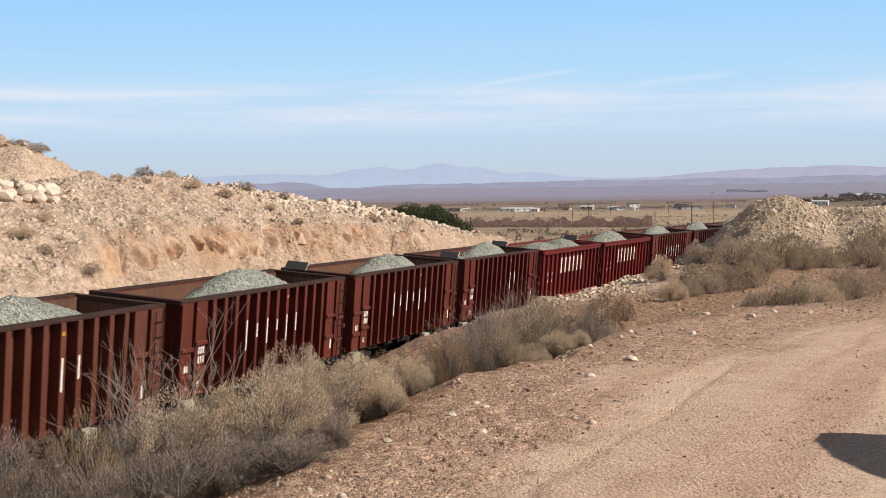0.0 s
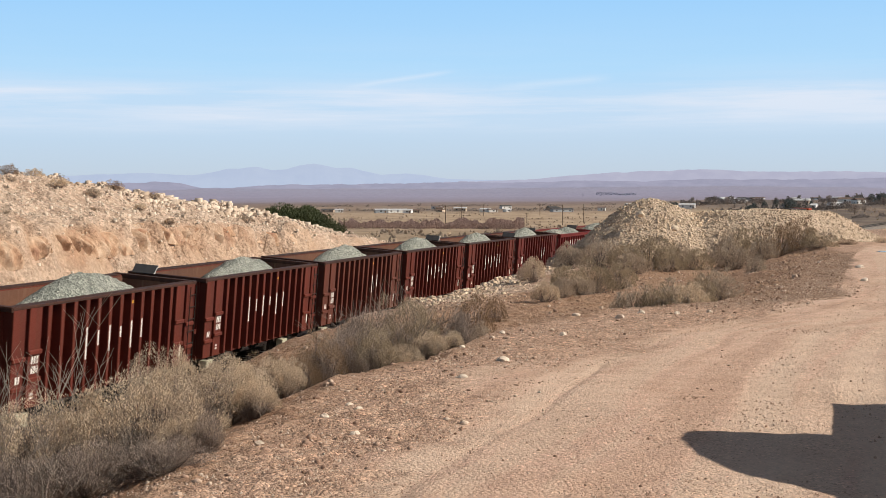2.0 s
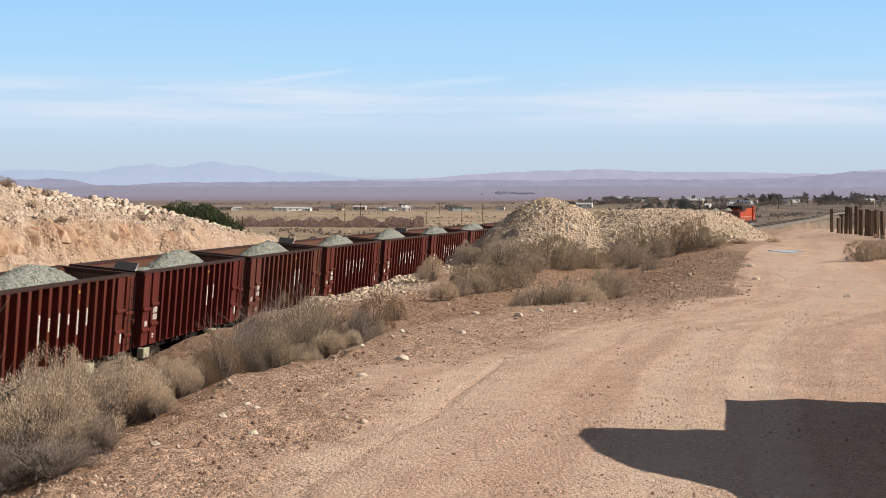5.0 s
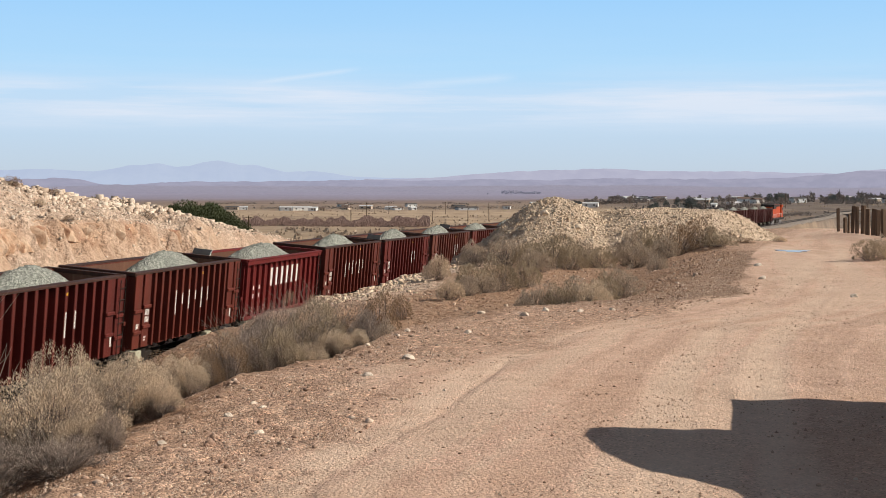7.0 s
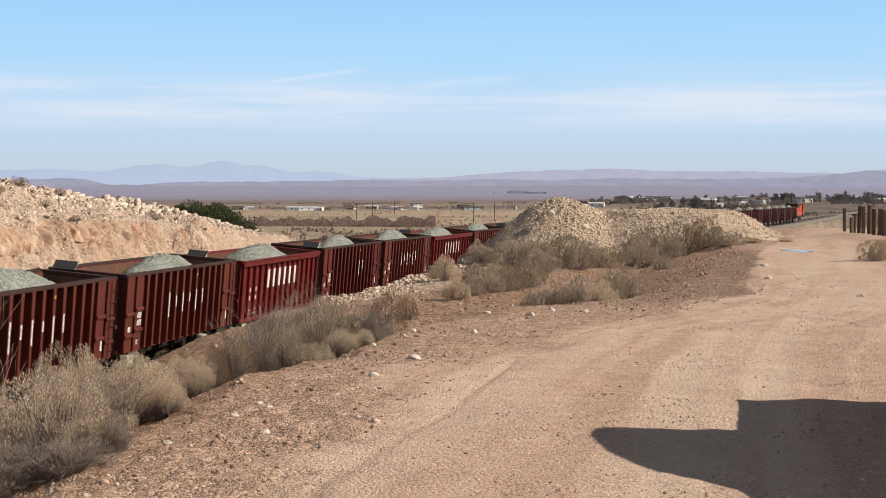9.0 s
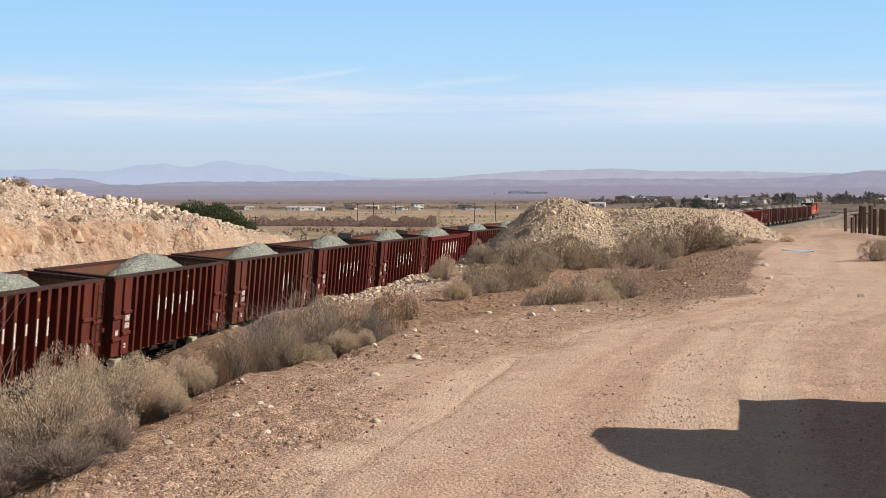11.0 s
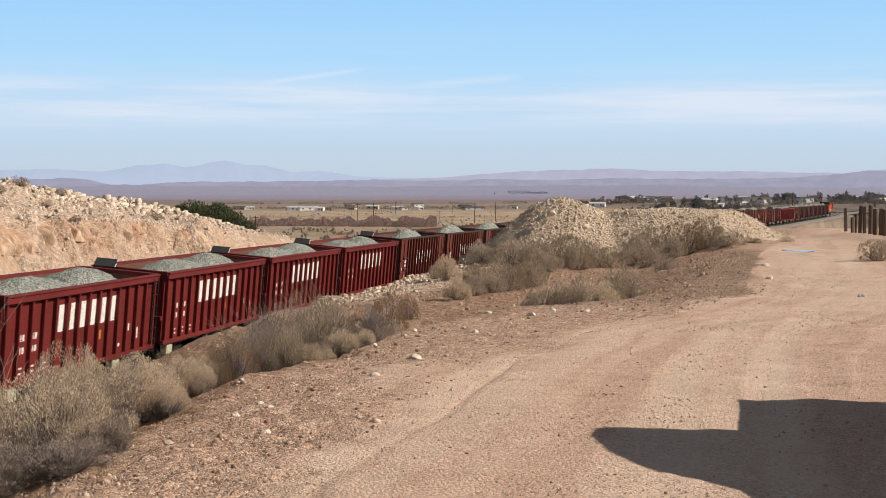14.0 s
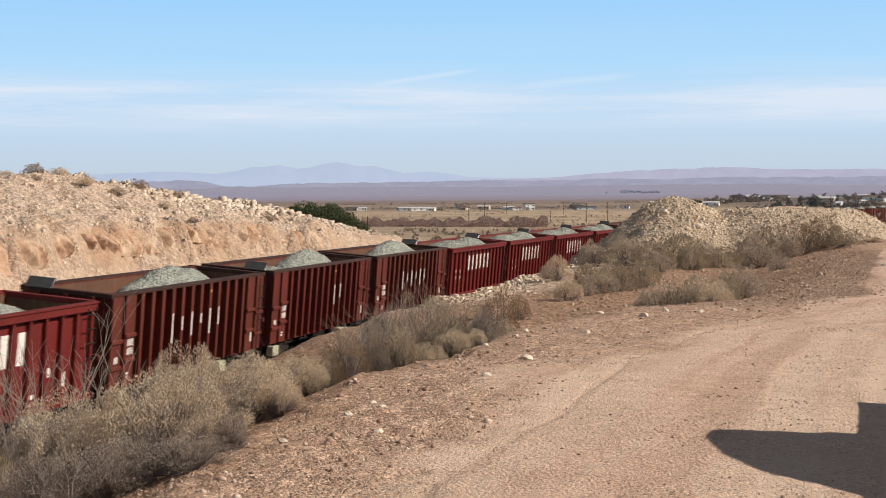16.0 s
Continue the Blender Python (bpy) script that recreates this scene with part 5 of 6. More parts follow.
HEAP_FOOT = (
    ("grey", 1.73, 63.0, 0.39, 1.60),
    ("grey", 3.17, 62.0, 0.60, 2.20),
    ("olive", 4.16, 60.5, 0.49, 1.58),
    ("olive", 5.48, 61.5, 0.85, 2.18),
    ("olive", 6.00, 59.5, 0.37, 1.61),
    ("grey", 4.27, 56.5, 0.18, 1.43),
    ("olive", 7.55, 61.5, 0.15, 1.66),
    ("grey", 7.05, 63.0, 0.41, 1.17),
    ("grey", 9.55, 66.0, 0.88, 1.84),
    ("olive", 10.52, 66.5, 1.09, 1.74),
    ("grey", 9.29, 62.0, 0.29, 1.78),
    ("brown", 12.04, 66.5, 1.26, 2.02),
    ("brown", 13.25, 67.5, 1.45, 1.94),
    ("olive", 13.69, 64.5, 0.64, 1.74),
    ("olive", 13.67, 66.5, 1.04, 0.95),
    ("grey", 11.11, 65.0, 0.52, 1.37),
    ("brown", 16.33, 70.5, 0.01, 1.07),
    ("tan", 19.02, 74.0, -0.14, 0.81),
    ("olive", 15.13, 46.5, 0.87, 1.22),
    ("grey", 16.12, 47.5, 0.94, 1.20),
)
for rows_, group in ((NEAR_BANK, "shrubs along the railway bank"), (FAR_BANK, "shrubs along the railway bank"), (BENCH, "shrubs on the bench below the heap"), (HEAP_FOOT, "shrubs beside the dirt road")):
    for kind, x_, y_, top_, w_ in rows_:
        tall = max(top_ - z_at(x_, y_), 0.35)
        plant(kind, x_, y_, max(w_ * 1.08, tall / 1.15), tall + 0.06, group)
# low growth down the slope towards the line
for kind, x_, y_, w_, h_ in (
        ("grey", -4.6, 24.0, 1.2, 0.9), ("brown", -4.4, 28.0, 1.4, 1.0), ("brown", -5.6, 17.0, 1.3, 0.9), ("grey", -6.4, 19.0, 1.4, 1.0), ("tan", -4.6, 18.4, 1.1, 0.8), ("grey", -7.8, 15.5, 1.6, 1.1), ("brown", -6.9, 14.4, 1.5, 1.0),
        ("grey", -4.2, 32.0, 1.4, 0.7), ("grey", -3.2, 30.0, 1.3, 0.7), ("brown", -2.4, 33.0, 1.2, 0.5), ("olive", -3.3, 27.4, 1.2, 0.9), ("grey", -2.2, 26.2, 1.0, 0.7), ("brown", -8.6, 17.6, 1.7, 1.2), ("grey", -3.4, 23.2, 1.5, 1.2), ("brown", -3.0, 24.8, 1.5, 1.2), ("grey", -3.9, 26.4, 1.6, 1.3), ("brown", -4.4, 21.6, 1.5, 1.3), ("grey", -5.0, 23.0, 1.6, 1.3), ("olive", -2.4, 27.6, 1.3, 1.0), ("brown", -5.4, 20.4, 1.4, 1.2), ("brown", -3.8, 19.0, 1.3, 1.1), ("grey", -4.8, 16.4, 1.3, 1.1), ("brown", -6.4, 16.2, 1.5, 1.2), ("brown", -7.4, 13.4, 1.4, 1.0)):
    plant(kind, x_, y_, w_, h_, "shrubs along the railway bank")
# on the cut bank across the line
bank_rng = random.Random(11)
for x_, y_, w_, h_ in ((-23.4, 46.7, 1.5, 0.7), (-23.7, 49.0, 1.1, 0.45), (-22.6, 48.1, 0.8, 0.35), (-22.6, 46.8, 1.1, 0.55), (-21.0, 47.1, 1.5, 0.65), (-18.4, 54.0, 1.4, 0.7), (-21.6, 65.0, 1.3, 0.8), (-22.2, 70.4, 1.4, 0.9), (-22.6, 63.2, 1.4, 0.8),
                       (-19.8, 66.9, 1.0, 0.6), (-24.2, 61.1, 0.8, 0.4), (-20.9, 73.1, 1.2, 0.7), (-25.0, 62.8, 1.7, 0.9), (-24.4, 64.6, 1.5, 0.8), (-25.8, 61.4, 1.3, 0.6), (-24.0, 66.5, 1.2, 0.7), (-18.2, 66.5, 0.9, 0.5), (-20.6, 62.0, 0.7, 0.35),
                       (-17.0, 68.0, 1.1, 0.6), (-15.8, 73.0, 1.2, 0.7), (-16.8, 78.0, 1.4, 0.8), (-22.0, 55.0, 0.6, 0.3), (-17.2, 62.0, 0.9, 0.5), (-15.6, 66.0, 1.0, 0.5)):
    plant(bank_rng.choice(("brown", "grey", "tan", "tan")), x_, y_, w_ * 0.78, h_ * 0.72, "shrubs on the cut bank", sink=0.04)
for i in range(16):
    x_, y_ = bank_rng.uniform(-56, -34), bank_rng.uniform(84, 112)
    plant(bank_rng.choice(("olive", "grey", "brown")), x_, y_, bank_rng.uniform(1.6, 3.0), bank_rng.uniform(0.6, 1.0), "shrubs on the far knoll", sink=0.1)


def bare_shrub(seed, height):
    """A leafless shrub of forking grey branches."""
    rnd = random.Random(seed)
    root = new("bare_shrub")
    bm = bmesh.new()

    def grow(p, d, length, r, depth):
        q = p + d * length
        rod(bm, p, q, r, r * 0.65, 5)
        if depth:
            for _ in range(rnd.choice((2, 2, 3))):
                n = (d + Vector((rnd.gauss(0, 0.42), rnd.gauss(0, 0.42), rnd.gauss(0.12, 0.25)))).normalized()
                grow(q, n, length * rnd.uniform(0.55, 0.95), r * 0.62, depth - 1)

    for i in range(6):
        a = rnd.uniform(0, 6.28)
        d = Vector((cos(a) * 0.8, sin(a) * 0.8, 1)).normalized()
        grow(Vector((cos(a) * 0.08, sin(a) * 0.08, -0.1)), d, height * 0.33, 0.011 * height ** 0.5, 4)
    part("branchwork", bm, PALE_TWIG, root)
    return root


bare = [bare_shrub(i, 1.8) for i in (3, 8)]
for i, (x, y, sc) in enumerate(((-5.05, 14.0, 1.15), (-2.6, 21.8, 0.85), (-5.4, 13.9, 0.9), (-5.6, 13.8, 1.0), (-2.2, 22.8, 0.95), (-2.4, 22.2, 0.85), (-1.8, 23.6, 0.8), (-3.9, 12.0, 0.4), (-3.4, 11.6, 0.35), (-4.8, 11.6, 0.6), (-5.6, 11.2, 0.6), (-6.2, 11.8, 0.75), (-4.1, 10.9, 0.45))):
    m = pose(x, y, z_at(x, y) - 0.03, 0, 0, 137 * i)
    ob = bare[i % 2]
    if i < 2:
        ob.matrix_basis = m
    else:
        ob = copy_thing(ob, m)
    ob.scale = (sc, sc, sc)
    tagged(ob, "leafless shrub of pale grey forking branches", "shrub", "bare shrubs beside the line")


# ---------------------------------------------------------------- loose stones
def scatter():
    rng = np.random.default_rng(5)
    # gravel on the shoulder
    y = 8.5 + 30 * rng.random(36000) ** 1.5
    lo, hi = np.interp(y, EDGE_Y, EDGE_X) - 0.8, np.interp(y, ROAD_Y, ROAD_X) + 0.4
    x = lo + (hi - lo) * rng.random(len(y))
    size = 0.012 + 0.032 * rng.random(len(y)) ** 4
    stones("shoulder_gravel", x, y, size, BROWN_STONE, "mixed brown and pale gravel on the road shoulder", 21, cuts=-1)
    y = 8.5 + 26 * rng.random(1100) ** 1.4
    lo, hi = np.interp(y, EDGE_Y, EDGE_X) - 0.8, np.interp(y, ROAD_Y, ROAD_X) + 0.5
    x = lo + (hi - lo) * rng.random(len(y))
    stones("shoulder_stones", x, y, 0.03 + 0.075 * rng.random(len(y)) ** 4, BROWN_STONE, "rounded brown and pale stones on the road shoulder", 29, cuts=1, sink=0.3)
    y = 9 + 36 * rng.random(700) ** 1.2
    x = np.interp(y, ROAD_Y, ROAD_X) + 11 * rng.random(len(y))
    stones("road_stones", x, y, 0.02 + 0.035 * rng.random(len(y)) ** 4, BROWN_STONE, "loose brown stones pressed into the dirt road", 30, cuts=1, sink=0.3)
    # fewer on the road
    y = 8.5 + 34 * rng.random(48000) ** 1.5
    lo = np.interp(y, ROAD_Y, ROAD_X)
    x = lo + 12 * rng.random(len(y))
    ok = fbm(x, y, 0.6, 90, 4, 0.6) + 0.4 * rng.random(len(y)) > 0.1
    x, y = x[ok], y[ok]
    stones("road_gravel", x, y, 0.012 + 0.030 * rng.random(len(y)) ** 5, BROWN_STONE, "scattered small gravel on the dirt road", 22, cuts=-1)
    # the gravelled spit beyond the bend
    y = 28 + 28 * rng.random(14000)
    hi = np.interp(y, ROAD_Y, ROAD_X)
    x = hi - 3.6 * rng.random(len(y))
    stones("spit_gravel", x, y, 0.025 + 0.09 * rng.random(len(y)) ** 8, DARK_STONE, "dark brown gravel on the spit beside the bend", 23, cuts=-1)
    # pale broken stone on the crest beside the line
    y = 42 + 26 * rng.random(3600)
    xl = np.interp(y, LY, LX) + 9.2
    x = xl + rng.normal(0, 1.3, len(y))
    stones("crest_rubble", x, y, 0.05 + 0.15 * rng.random(len(y)) ** 4, PALE_STONE, "pale broken stone on the crest beside the line", 24, cuts=0)
    # stones over the bench
    y = 30 + 42 * rng.random(6000)
    lo, hi = np.interp(y, LY, LX) + 5, np.interp(y, EDGE_Y, EDGE_X)
    x = lo + (hi - lo) * rng.random(len(y))
    stones("bench_gravel", x, y, 0.025 + 0.11 * rng.random(len(y)) ** 6, BROWN_STONE, "brown gravel over the bench beside the line", 28, cuts=0)
    # rubble on the cut bank
    s = -30 + 92 * rng.random(16500)
    a = 4.9 + 12 * rng.random(len(s)) ** 0.8
    lx_, ly_, lt_ = np.interp(s, LS, LX), np.interp(s, LS, LY), np.interp(s, LS, LTH)
    x, y = lx_ - a * np.cos(lt_), ly_ + a * np.sin(lt_)
    near = smooth(9, 13, a) * smooth(-5, 15, s)
    few = (a < 8.4) & (s > -15) & (rng.random(len(s)) < 0.75)
    s, x, y, near = s[~few], x[~few], y[~few], near[~few]
    size = 0.06 + (0.13 + 0.34 * near) * rng.random(len(s)) ** 4
    stones("bank_rubble", x, y, size, WHITE_STONE, "pale caliche rubble strewn over the cut bank", 25, cuts=0)
    # boulders along the crest
    s = 6 + 48 * rng.random(3400)
    a = 11.5 + 3.5 * rng.random(len(s))
    lx_, ly_, lt_ = np.interp(s, LS, LX), np.interp(s, LS, LY), np.interp(s, LS, LTH)
    stones("crest_boulders", lx_ - a * np.cos(lt_), ly_ + a * np.sin(lt_), 0.10 + 0.36 * rng.random(len(s)) ** 3, WHITE_STONE, "pale angular boulders along the crest of the bank", 26, cuts=0)
    # stones on the knoll behind
    x, y = rng.uniform(-62, -30, 900), rng.uniform(80, 114, 900)
    stones("knoll_rubble", x, y, 0.12 + 0.45 * rng.random(900) ** 4, PALE_STONE, "pale rubble on the far knoll", 27)


scatter()


def rock(x, y, d, material, label, seed, group, sink=0.3):
    ob = part("rock", stone_mesh(seed, 0.75, 2), material)
    ob.matrix_basis = Matrix.Translation((x, y, z_at(x, y) + d * (0.34 - sink))) @ Matrix.Rotation(seed * 1.7, 4, "Z") @ Matrix.Diagonal((d * 1.15, d, d * 1.0, 1))
    return tagged(ob, label, "rock", group)


for i, (x, y, d) in enumerate(((-0.40, 19.2, 0.17), (-1.77, 13.27, 0.11), (-0.88, 17.1, 0.15), (-1.9, 14.6, 0.11), (-2.05, 14.9, 0.10), (-2.2, 14.1, 0.10), (0.55, 22.8, 0.13), (1.7, 25.9, 0.2), (0.9, 26.4, 0.18), (2.2, 27.0, 0.16),
                               (2.9, 26.9, 0.15), (-1.1, 21.3, 0.10), (-0.5, 23.2, 0.11), (9.6, 30.6, 0.2), (9.0, 36.9, 0.25), (10.6, 44.0, 0.25), (3.6, 27.3, 0.14), (-2.6, 12.6, 0.09), (0.1, 15.9, 0.06))):
    rock(x, y, d, WHITE_STONE if i not in (7, 8) else BROWN_STONE, "pale angular rock on the gravel shoulder", 70 + i, "rocks on the shoulder")
for i, (x_, y_, d_) in enumerate(((-25.5, 49.3, 1.0), (-25.5, 49.9, 0.8), (-25.1, 49.7, 0.6), (-25.2, 50.7, 1.0), (-25.0, 51.1, 0.9), (-24.7, 50.7, 0.9), (-25.1, 52.5, 1.1), (-24.2, 51.1, 0.7), (-26.3, 51.1, 0.8), (-26.0, 51.7, 0.7), (-24.0, 51.5, 0.4), (-25.0, 50.4, 0.6))):
    rock(x_, y_, d_ * 0.8, WHITE_STONE, "large pale squared boulder on the bank", 120 + i, "boulders on the bank", 0.2)
rock(6.2, 76.6, 0.55, PALE_STONE, "large pale rock lying on the rubble heap", 151, "rocks on the heap").location.z = 1.35
rock(8.0, 75.3, 0.5, PALE_STONE, "large pale rock lying on the rubble heap", 152, "rocks on the heap").location.z = 0.55

# ---------------------------------------------------------------- puddle and sleeper posts
k = Nodes("muddy_water", 0.04)
k.b.inputs["Specular IOR Level"].default_value = 0.5
PUDDLE = k.done((0.10, 0.085, 0.07))
bm = bmesh.new()
ring = []
for i in range(36):
    a = 2 * pi * i / 36
    r = 0.9 + 0.28 * sin(3 * a + 1) + 0.16 * sin(7 * a) + 0.09 * sin(11 * a + 2)
    ring.append((0.62 * r * cos(a), 1.2 * r * sin(a)))
top_ring = [bm.verts.new((x, y, 0.0)) for x, y in ring]
low_ring = [bm.verts.new((x * 1.02, y * 1.02, -0.2)) for x, y in ring]
bm.faces.new(top_ring)
for i in range(36):
    bm.faces.new((top_ring[i], low_ring[i], low_ring[(i + 1) % 36], top_ring[(i + 1) % 36]))
pud = part("puddle", bm, PUDDLE)
pud.matrix_basis = pose(15.1, 56.6, z_at(15.1, 56.6) + 0.012)
tagged(pud, "small muddy puddle on the dirt road reflecting the sky", "puddle", kind="structure")

k = Nodes("weathered_sleeper_wood", 0.9)
c = k.ramp(k.noise(3, 5, 0.7, stretch=(1, 1, 0.12), local=True), (0.3, (0.06, 0.04, 0.028)), (0.7, (0.16, 0.105, 0.07)))
k.bump(k.noise(25, 4, 0.7, stretch=(1, 1, 0.1), local=True), 0.6, 0.02)
POST_WOOD = k.done(c)


def post(x, y, w, h, lean, spin):
    bm = bmesh.new()
    box(bm, -w / 2, w / 2, -w * 0.38, w * 0.38, -0.4, h, 0.02)
    for v in bm.verts:
        if v.co.z > h - 0.05:
            v.co.z += v.co.x * 0.12
    ob = part("fence_post", bm, POST_WOOD)
    ob.matrix_basis = pose(x, y, z_at(x, y), lean, lean * 0.7, spin)
    return tagged(ob, "weathered upright railway sleeper used as fence post", "fence post", "sleeper fence posts")


for i, (px_, y, w, h) in enumerate(((1497, 92, 0.20, 1.6), (1509, 88, 0.22, 1.0), (1515, 87, 0.16, 1.2), (1522, 86, 0.30, 1.75), (1530, 85, 0.24, 1.7), (1541, 84, 0.26, 1.8), (1549, 82, 0.24, 1.6), (1559, 80, 0.27, 1.6), (1567, 78, 0.25, 1.5), (1577, 76, 0.26, 1.6), (1588, 74, 0.26, 1.55))):
    post((px_ - 784) / 2369.5 * y, y, w, h, (i * 37 % 7 - 3) * 0.6, i * 23)

# ---------------------------------------------------------------- trees, thicket, poles and buildings in the valley
k = Nodes("tree_bark", 0.9)
BARK = k.done(k.mix(k.noise(6, 4, 0.7, stretch=(1, 1, 0.2), local=True), (0.12, 0.085, 0.06), (0.21, 0.16, 0.12)))


def tree(seed, count, material, leaf, spread=0.5):
    """A tree one metre high: tapered trunk with limbs, and a crown of many leaf clumps."""
    rng = np.random.default_rng(seed)
    root = new("tree")
    bm = bmesh.new()
    rod(bm, (0, 0, -0.05), (0.02, 0.01, 0.5), 0.04, 0.022, 7)
    n = 13
    ctr = []
    for i in range(n):
        a = 2.4 * i + rng.uniform(-0.4, 0.4)
        r = spread * rng.uniform(0.25, 0.8)
        c = np.array([r * cos(a), r * sin(a), 0.28 + 0.6 * (i / n) ** 0.8])
        c[:2] *= 1.1 - 0.65 * (i / n)
        ctr.append(c)
        rod(bm, (0.01, 0.005, 0.15 + 0.3 * i / n), c, 0.014, 0.005, 5)
    part("trunk", bm, BARK, root)
    ctr = np.array(ctr)
    q = rng.integers(0, n, count)
    o = unit(rng.normal(0, 1, (count, 3)))
    p = ctr[q] + o * (rng.uniform(0.10, 0.19, (n,))[q] * rng.uniform(0.3, 1.0, count) ** 0.5)[:, None] * np.array([1.2, 1.2, 0.9]) * (spread / 0.5) ** 0.5
    d = unit(o + rng.normal(0, 0.5, (count, 3)) + np.array([0, 0, 0.3]))
    leaves(p, d, rng.uniform(0.6, 1.4, count) * leaf, rng.uniform(0.4, 0.8, count) * leaf, "crown", material, root, rng)
    return root


def place_copies(makers, rows, label, category, group, name=None):
    for i, (x, y, w, h) in enumerate(rows):
        m = pose(x, y, z_at(x, y) - 0.1, 0, 0, 77 * i)
        ob = makers[i % len(makers)]
        if i < len(makers):
            ob.matrix_basis = m
        else:
            ob = copy_thing(ob, m)
        ob.scale = (w, w, h)
        tagged(ob, label, category, group)


JUNIPERS = [(x - 0.1, y, w, top - z_at(x, y)) for x, y, w, top in ((-21.7, 118, 6.0, 2.0), (-20.2, 117, 6.0, 1.6), (-22.6, 121, 5.0, 1.9), (-18.8, 116, 6.0, 1.1), (-17.9, 115, 5.0, 0.5), (-17.2, 114, 4.5, 0.0), (-20.9, 119, 6.4, 2.2))]
place_copies([tree(31, 15000, GREEN_LEAF, 0.026, 0.62), tree(32, 15000, GREEN_LEAF, 0.026, 0.62)],
             JUNIPERS,
             "dark green bushy juniper tree behind the bank", "tree", "junipers behind the bank")


def far_place(px_, dist):
    return (px_ - 784) / 2369.5 * dist, dist


# town trees: leaf colours greyed and lifted to carry the haze over the valley
TOWN_GREEN_HAZED = leaf_material("town_tree_leaf", (0.17, 0.185, 0.17), (0.145, 0.155, 0.145), (0.125, 0.13, 0.125), 0.2)
TOWN_BROWN_HAZED = leaf_material("bare_town_tree", (0.31, 0.25, 0.22), (0.26, 0.21, 0.185), (0.22, 0.175, 0.155), 0.15)
town_rng = random.Random(19)
rows = []
for a, b, dist, hgt, n in ((1160, 1180, 780, 12, 4), (1185, 1200, 800, 11, 2), (1205, 1255, 840, 11, 8), (1258, 1305, 900, 8, 6), (1375, 1400, 1050, 13, 4), (1478, 1492, 1000, 15, 3), (1495, 1600, 1080, 9, 10),
                           (1030, 1045, 1300, 8, 3), (1310, 1370, 1000, 4, 4), (1400, 1480, 1000, 4, 5)):
    for i in range(n):
        x, y = far_place(town_rng.uniform(a, b), dist + town_rng.uniform(-30, 30))
        h = hgt * town_rng.uniform(0.35, 0.75)
        rows.append((x, y, h * town_rng.uniform(0.55, 0.85), h))
place_copies([tree(41, 900, TOWN_GREEN_HAZED, 0.085, 0.55), tree(42, 900, TOWN_GREEN_HAZED, 0.085, 0.45)], rows, "dark green tree among the valley houses", "tree", "trees in the valley")
rows = []
for i in range(36):
    x, y = far_place(town_rng.uniform(1090, 1600), town_rng.uniform(650, 1500))
    h = town_rng.uniform(3.5, 7)
    rows.append((x, y, h * 0.9, h))
place_copies([tree(43, 800, TOWN_BROWN_HAZED, 0.07, 0.6)], rows, "leafless brown tree among the valley houses", "tree", "bare trees in the valley")

# the reddish thicket along the channel
rng = np.random.default_rng(77)
n = 30000
u_ = rng.random(n)
px = 442 + 330 * u_
dist = 470 + 60 * rng.random(n) + 40 * (1 - u_)
lump = 0.45 + 0.9 * (fbm(px, px * 0, 0.06, 78, 3) + 0.45)
x, y = (px - 784) / 2369.5 * dist, dist
zg = ground_height(x, y)[0]
p = np.stack([x, y, zg + rng.random(n) ** 1.3 * 2.9 * lump], 1)
d = unit(rng.normal(0, 0.45, (n, 3)) + np.array([0, 0, 1.0]))
TH = leaf_material("reddish_thicket_twigs", (0.34, 0.235, 0.20), (0.27, 0.185, 0.16), (0.22, 0.15, 0.13), 0.15)
tagged(leaves(p, d, rng.uniform(0.35, 0.8, n), rng.uniform(0.15, 0.4, n), "thicket", TH, None, rng), "long reddish-brown leafless thicket across the valley floor", "thicket", kind="stuff")
# hedgerows and scrub belts farther out
HEDGE = leaf_material("far_hedge_twigs", (0.27, 0.23, 0.21), (0.22, 0.19, 0.175), (0.19, 0.165, 0.155), 0.15)
# the farthest row is tinted blue in its leaf colour, as haze
HAZE_HEDGE = leaf_material("hazy_far_trees", (0.25, 0.265, 0.34), (0.23, 0.245, 0.32), (0.21, 0.225, 0.30), 0.1)
for a, b, dist_, hgt, n in ((875, 990, 3500, 5.5, 900), (1000, 1140, 1500, 4.5, 1500), (1040, 1350, 1300, 4.5, 3600), (1100, 1340, 820, 2.6, 3000), (1330, 1620, 1180, 6.0, 3400),
                            (1350, 1620, 900, 2.5, 2600), (430, 1000, 1250, 2.2, 3000), (300, 1000, 1700, 2.6, 3000), (1340, 1480, 620, 1.4, 1200)):
    q = a + (b - a) * rng.random(n)
    keep = fbm(q, q * 0, 0.05, int(a), 3) > -0.1
    q = q[keep]
    n = len(q)
    dd = dist_ + rng.normal(0, dist_ * 0.012, n)
    x, y = (q - 784) / 2369.5 * dd, dd
    lump = 0.4 + 1.1 * np.clip(fbm(q, q * 0, 0.12, int(b), 3) + 0.45, 0, 1)
    p = np.stack([x, y, ground_height(x, y)[0] + rng.random(n) * hgt * lump], 1)
    d = unit(rng.normal(0, 0.7, (n, 3)) + np.array([0, 0, 0.6]))
    tagged(needles(p, d, rng.uniform(0.25, 0.6, n) * hgt, rng.uniform(0.12, 0.3, n) * hgt, "hedgerow", HEDGE if dist_ < 3000 else HAZE_HEDGE, None), "dark leafless hedgerow across the valley floor", "hedgerow", kind="stuff")
